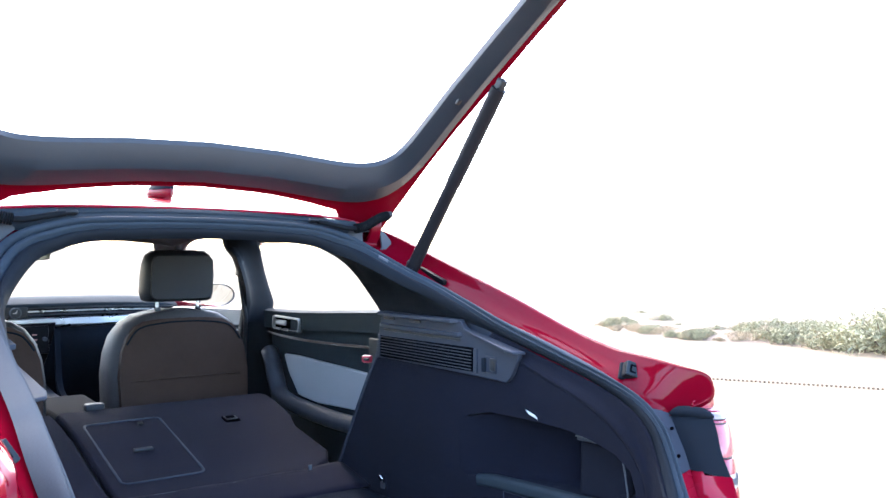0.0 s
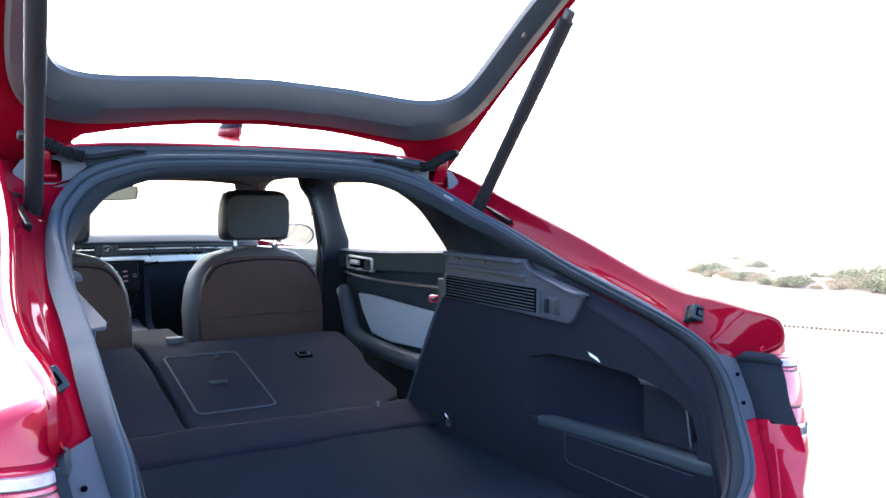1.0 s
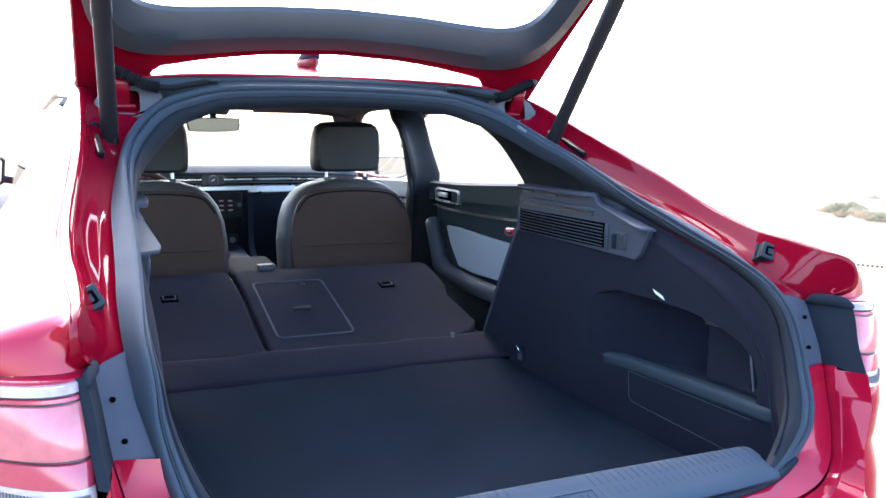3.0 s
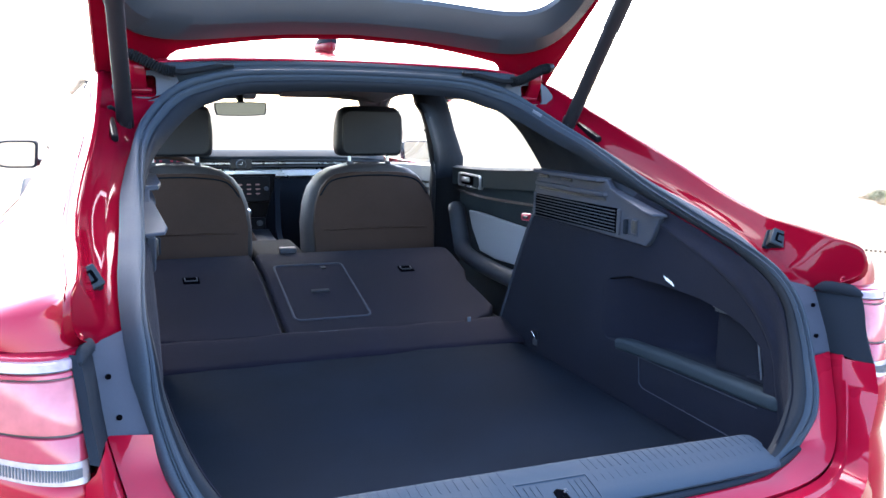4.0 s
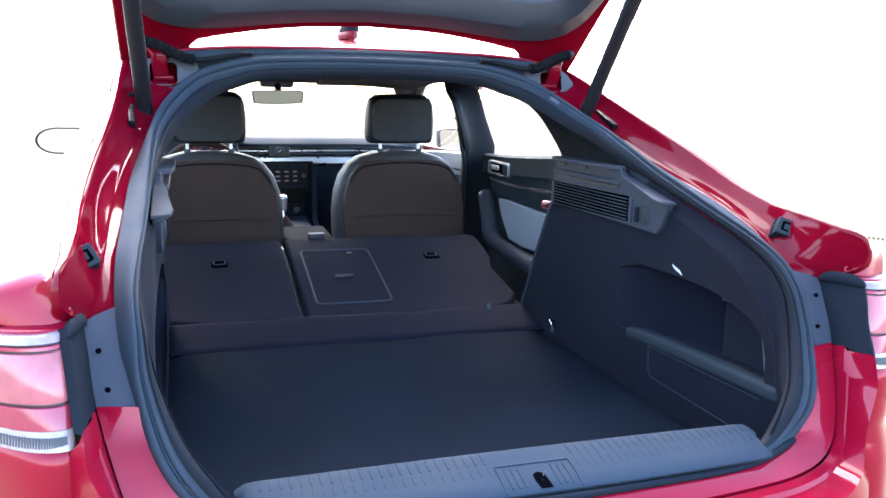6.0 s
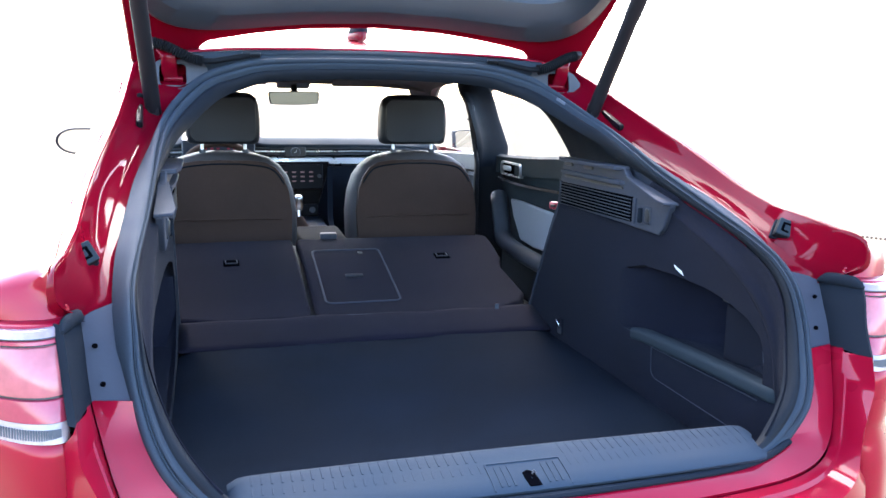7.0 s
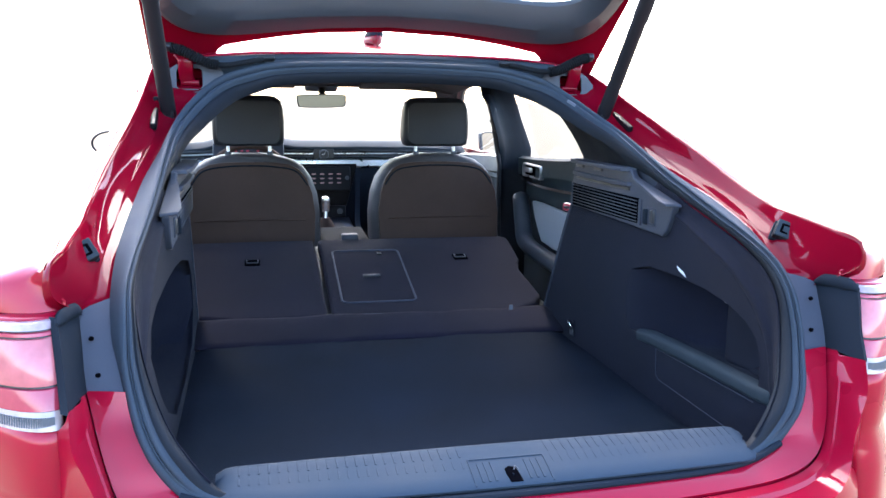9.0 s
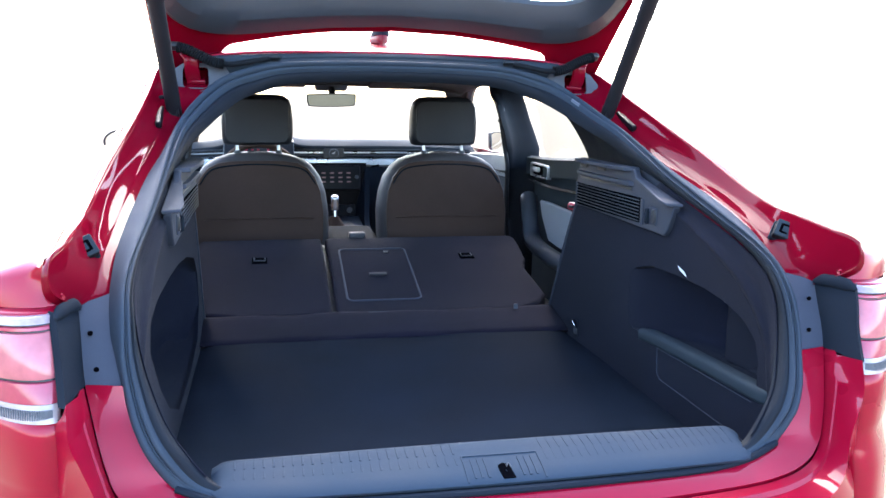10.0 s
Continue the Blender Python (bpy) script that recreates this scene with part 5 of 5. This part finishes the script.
for a, b in (((-.37, 2.95, .87), (-.54, 2.94, .87)), ((-.37, 2.95, .87), (-.20, 2.94, .87)), ((-.37, 2.95, .86), (-.37, 2.985, .71))):
    tube("wheel_spoke", [a, b], .016, BLACK, sw, n=8)
tube("steering_column", [(-.37, 2.98, .86), (-.37, 3.25, .78)], .04, BLACK, sw, n=12)
# windscreen, rear-view mirror, scuttle
a = [Vector((x, 3.0 - .11 * (x / .60) ** 2, 1.352 - .035 * (x / .6) ** 2)) for x in [-.60 + 1.2 * k / 24 for k in range(25)]]
b = [Vector((x * 1.26, 3.86 - .22 * (x / .60) ** 2, .975)) for x in [-.60 + 1.2 * k / 24 for k in range(25)]]
v, f = surf([[p.lerp(q, w / 12) + Vector((0, .03, .03)) * math.sin(math.pi * w / 12) for w in range(13)] for p, q in zip(a, b)])
make("windscreen", v, f, GLASS, car, "clear windscreen").visible_shadow = False
v, f = sweep([p + Vector((0, -.02, -.02)) for p in a], [(-.03, -.012), (-.03, .012), (.03, .012), (.03, -.012)], (0, 0, 1))
make("windscreen_header", v, f, HEADLINER, car, "dark windscreen header trim")
mo = [(-.112, .020), (-.100, .029), (.0, .031), (.100, .029), (.113, .020), (.108, -.014), (.096, -.025), (.0, -.029), (-.096, -.025), (-.107, -.014)]
mo = [(p.x, p.y) for p in spline([(x, z, 0) for x, z in mo], 50, True)]


def mirror_slab(name, k, y0, y1, mat, parent, label):
    ob = prism(name, [(x * k[0], z * k[1]) for x, z in mo], y0, y1, mat, parent, label, r=.004, axis="z")
    ob.data.transform(pose(-.027, 2.955, 1.247, 1, -1, -1) @ Matrix(((1, 0, 0, 0), (0, 0, 1, 0), (0, 1, 0, 0), (0, 0, 0, 1))))
    ob.data.flip_normals()
    return ob


rv = mirror_slab("rear_view_mirror", (1.04, 1.06), -.014, .018, BLACK, car, "rear-view mirror on a stalk")
mirror_slab("mirror_pane", (.99, .95), -.0165, -.0125, DIMMIRROR, rv, "dim mirror glass")
tube("mirror_stalk", [(-.02, 2.965, 1.26), (-.02, 3.02, 1.30), (-.02, 3.06, 1.32)], .016, BLACK, rv, n=10, steps=8)
rbox("sensor_housing", (.16, .10, .035), pose(-.02, 3.02, 1.325, -25), BLACK, rv, r=.014, seg=3)
for s in (1, -1):
    rbox("sun_visor", (.36, .12, .014), pose(s * .33, 2.90, 1.325, -14), HEADLINER, car, "dark folded sun visor", r=.006)

# cabin floor, bonnet, wheels
rbox("cabin_floor", (1.5, 2.5, .06), pose(0, 2.4, .25), BLACK, car, "dark cabin floor carpet", r=.01)
rbox("bulkhead", (1.5, .06, .75), pose(0, 3.62, .60), BLACK, car, "dark bulkhead", r=.01)
rbox("seat_riser", (1.30, .55, .30), pose(0, 1.62, .42), BLACK, car, "dark rear seat base", r=.04)
for s in (1, -1):
    rbox("wheel_housing", (.18, .74, .46), pose(s * .74, .93, .40), BLACK, car, "dark inner wheel housing", r=.05)
rows = []
for y, z, w in ((3.62, .985, .80), (3.9, .95, .82), (4.2, .89, .80), (4.45, .82, .70), (4.62, .72, .52), (4.70, .6, .4)):
    rows.append([Vector((w * u, y + .04 * (1 - u * u), z - .05 * u ** 4 + .01 * math.cos(u * 3))) for u in [-1 + k / 12 for k in range(25)]])
v, f = surf(rows)
make("bonnet", v, f, PAINT, car, "glossy red bonnet", thick=.004)
for s in (1, -1):
    for wy in (.93, 3.77):
        wh = new("wheel")
        wh.parent = car
        wh["label"] = "black tyre on a five-spoke alloy rim"
        path = [Vector((s * .80, wy + .29 * math.cos(a), .34 + .29 * math.sin(a))) for a in [2 * math.pi * k / 48 for k in range(49)]]
        v, f = sweep(path, [(-.11, -.045), (-.115, .02), (-.10, .05), (.10, .05), (.115, .02), (.11, -.045)], lambda i: path[i] - Vector((s * .80, wy, .34)), caps=False)
        make("tyre", v, f, TYRE, wh, "black tyre")
        path2 = [Vector((s * .80, wy + .245 * math.cos(a), .34 + .245 * math.sin(a))) for a in [2 * math.pi * k / 48 for k in range(49)]]
        v, f = sweep(path2, [(-.105, -.012), (-.105, .012), (.105, .012), (.105, -.012)], lambda i: path2[i] - Vector((s * .80, wy, .34)), caps=False)
        make("rim", v, f, ALLOY, wh, "silver alloy rim")
        for k in range(5):
            a = 2 * math.pi * k / 5 + .3
            tube("spoke", [(s * .87, wy, .34), (s * .885, wy + .24 * math.cos(a), .34 + .24 * math.sin(a))], .022, ALLOY, wh, n=8)

# ---- in the niche ----
bag = tagged(new("storage_box"), "black soft box strapped in the cargo niche", "box")
bag.location = (0, 0, 0)
rbox("body", (.085, .135, .125), pose(.612, .310, .800, 0, 0, 6), NICHECARPET, bag, r=.012, seg=3)
rbox("lid", (.092, .142, .008), pose(.612, .310, .864, 0, 0, 6), PLASTIC, bag, "black lid", r=.003)
tube("lid_edge", [(.564, .383, .868), (.562, .31, .870), (.570, .240, .868)], .0022, GREYPLASTIC, bag, "pale lid edge", n=6, steps=10)
tube("strap", [(.568, .262, .868), (.560, .250, .85), (.560, .240, .80), (.566, .236, .750)], .0022, GREYPLASTIC, bag, "pale strap edge", n=6, steps=14)
rbox("buckle", (.006, .024, .005), pose(.568, .285, .875, 15), WHITELENS, bag, "pale buckle", r=.002)
# crumpled cloth beside it
rows = []
for k in range(13):
    y = .205 + .07 * k / 12
    rows.append([Vector((.560 + .07 * j / 10, y, .752 + .016 * (1 + noise.noise((k * .55, j * .6, 3))) * math.sin(math.pi * k / 12) ** .5 * math.sin(math.pi * j / 10) ** .5)) for j in range(11)])
v, f = surf(rows)
tagged(make("cleaning_cloth", v, f, NICHECARPET, sharp=80, thick=.002), "crumpled dark cloth lying in the cargo niche", "cloth")

# ---- shrubs and stones ----
random.seed(7)


def leaf_mesh(name, n, rx, rz, mat, seed):
    """A clump of many small leaves on a few twigs."""
    rnd = random.Random(seed)
    vs, fs = [], []
    for k in range(n):
        a, r = rnd.uniform(0, 6.283), rnd.random() ** .6
        lump = 1 + .35 * math.sin(a * 3 + seed) + .2 * math.sin(a * 7 + seed * 2)
        h = rnd.random() ** .7 * rz * (1 - .55 * r * r) * (.75 + .25 * lump)
        c = Vector((rx * r * lump * math.cos(a), rx * r * lump * math.sin(a), h))
        d = Vector((rnd.gauss(0, 1), rnd.gauss(0, 1), rnd.gauss(.5, .8))).normalized()
        e = d.cross(Vector((rnd.gauss(0, 1), rnd.gauss(0, 1), rnd.gauss(0, 1)))).normalized()
        l = rnd.uniform(.018, .042) * (rz / .4) ** .3
        i = len(vs)
        vs += [c - d * l, c + e * l * .28, c + d * l, c - e * l * .28]
        fs.append((i, i + 1, i + 2, i + 3))
    me = bpy.data.meshes.new(name)
    me.from_pydata([tuple(p) for p in vs], [], fs)
    me.materials.append(mat)
    return me


def twig_mesh(name, rx, rz, seed):
    rnd = random.Random(seed)
    allv, allf = [], []
    for k in range(7):
        a = rnd.uniform(0, 6.283)
        p = [Vector((0, 0, -.03)), Vector((.3 * rx * math.cos(a), .3 * rx * math.sin(a), .35 * rz)), Vector((.75 * rx * math.cos(a), .75 * rx * math.sin(a), .8 * rz))]
        v, f = sweep(spline(p, 6), lambda i: disc(.012 * (1 - i / 7), 5), (.2, .3, 1))
        o = len(allv)
        allv += v
        allf += [tuple(q + o for q in t) for t in f]
    me = bpy.data.meshes.new(name)
    me.from_pydata([tuple(p) for p in allv], [], allf)
    me.materials.append(BARK)
    return me


kinds = [(leaf_mesh("crown", 3000, .42, .38, SHRUBLEAF, 1), twig_mesh("stem", .42, .38, 1)), (leaf_mesh("crown", 3000, .50, .28, SHRUBDRY, 2), twig_mesh("stem", .5, .28, 2)),
         (leaf_mesh("crown", 3600, .55, .50, SHRUBLEAF, 3), twig_mesh("stem", .55, .5, 3)), (leaf_mesh("crown", 2200, .35, .22, SHRUBDRY, 4), twig_mesh("stem", .35, .22, 4))]


def shrub(k, x, y, sc, rot):
    dry = k in (1, 3)
    b = tagged(new("shrub"), "dry straw-coloured low shrub on sand" if dry else "low olive-green desert shrub on sand", "shrub", "shrubs along the lot's edge")
    b.matrix_world = Matrix.Translation((x, y, 0)) @ Matrix.Rotation(rot, 4, "Z") @ Matrix.Scale(sc, 4)
    for nm, me in (("crown", kinds[k][0]), ("stem", kinds[k][1])):
        o = new(nm, me)
        o.parent = b


edge_line = spline([(11.2, -4, 0), (10.9, 1, 0), (10.35, 3.9, 0), (9.75, 5.7, 0), (9.15, 7.3, 0)], 170)
for k in range(170):
    p = edge_line[k]
    for j in range(1 + (k % 2)):
        d = random.random() ** 2 * 2.4 if k < 150 else random.random() * 3
        out = Vector((p.x, p.y, 0)).normalized()
        if noise.noise((k * .11, 2.7, 0)) < -.55:
            continue
        shrub(random.choice((0, 1, 1, 2, 3, 3, 3)), p.x + out.x * (d + .6) + random.uniform(-.3, .3), p.y + out.y * (d + .6) + random.uniform(-.3, .3), random.uniform(.36, .70) * (1 if k < 125 else .6), random.uniform(0, 6))
shrub(2, 10.45, 4.0, 1.1, 1.0)
shrub(0, 10.3, 4.6, .8, 2.0)
# low sand berm behind the lot's edge
rows = []
for p in edge_line:
    out = Vector((p.x, p.y, 0)).normalized()
    rows.append([p + out * d + Vector((0, 0, h + .06 * noise.noise((p.x * .6, p.y * .6, d)) * (h > 0))) for d, h in ((0, -.03), (.5, .03), (1.6, .10), (4, .16), (8, .12), (14, -.05))])
v, f = surf(rows)
tagged(make("sand_berm", v, f, ROCK, sharp=80), "low sandy rise with scrub along the lot", "ground", kind="structure")
# pale far rises beyond the scrub
for y0, y1, r0, hgt in ((-2, 9, 21, .16), (4, 22, 31, .30), (-6, 40, 75, 1.1)):
    rows = []
    for k in range(60):
        a = math.atan2(y0 + (y1 - y0) * k / 59, r0)
        fade = math.sin(math.pi * k / 59) ** .6
        rows.append([Vector((math.cos(a) * (r0 + d * r0 / 20), math.sin(a) * (r0 + d * r0 / 20), -.04 + h * hgt * fade * (1 + .5 * noise.noise((k * .17, r0, d))))) for d, h in ((0, 0), (.8, .35), (2, .8), (4, 1), (7, .8), (11, 0))])
    v, f = surf(rows)
    tagged(make("sand_rise", v, f, ROCK, sharp=80), "low pale sandy rise far beyond the lot", "ground", kind="structure")
# row of small dark studs set in the lot
stud = None
strip_ob = tagged(new("rumble_strip"), "thin row of small dark studs set in the sand lot", "rumble strip")
for k in range(140):
    p = Vector((5.6, 5.6, 0)).lerp(Vector((8.4, .8, 0)), k / 139)
    if stud is None:
        o = rbox("stud", (.022, .022, .022), pose(0, 0, 0), ROCK, strip_ob, r=.006, seg=1)
        stud = o.data
    else:
        o = new("stud", stud)
        o.parent = strip_ob
    o.location = (p.x, p.y, .012)
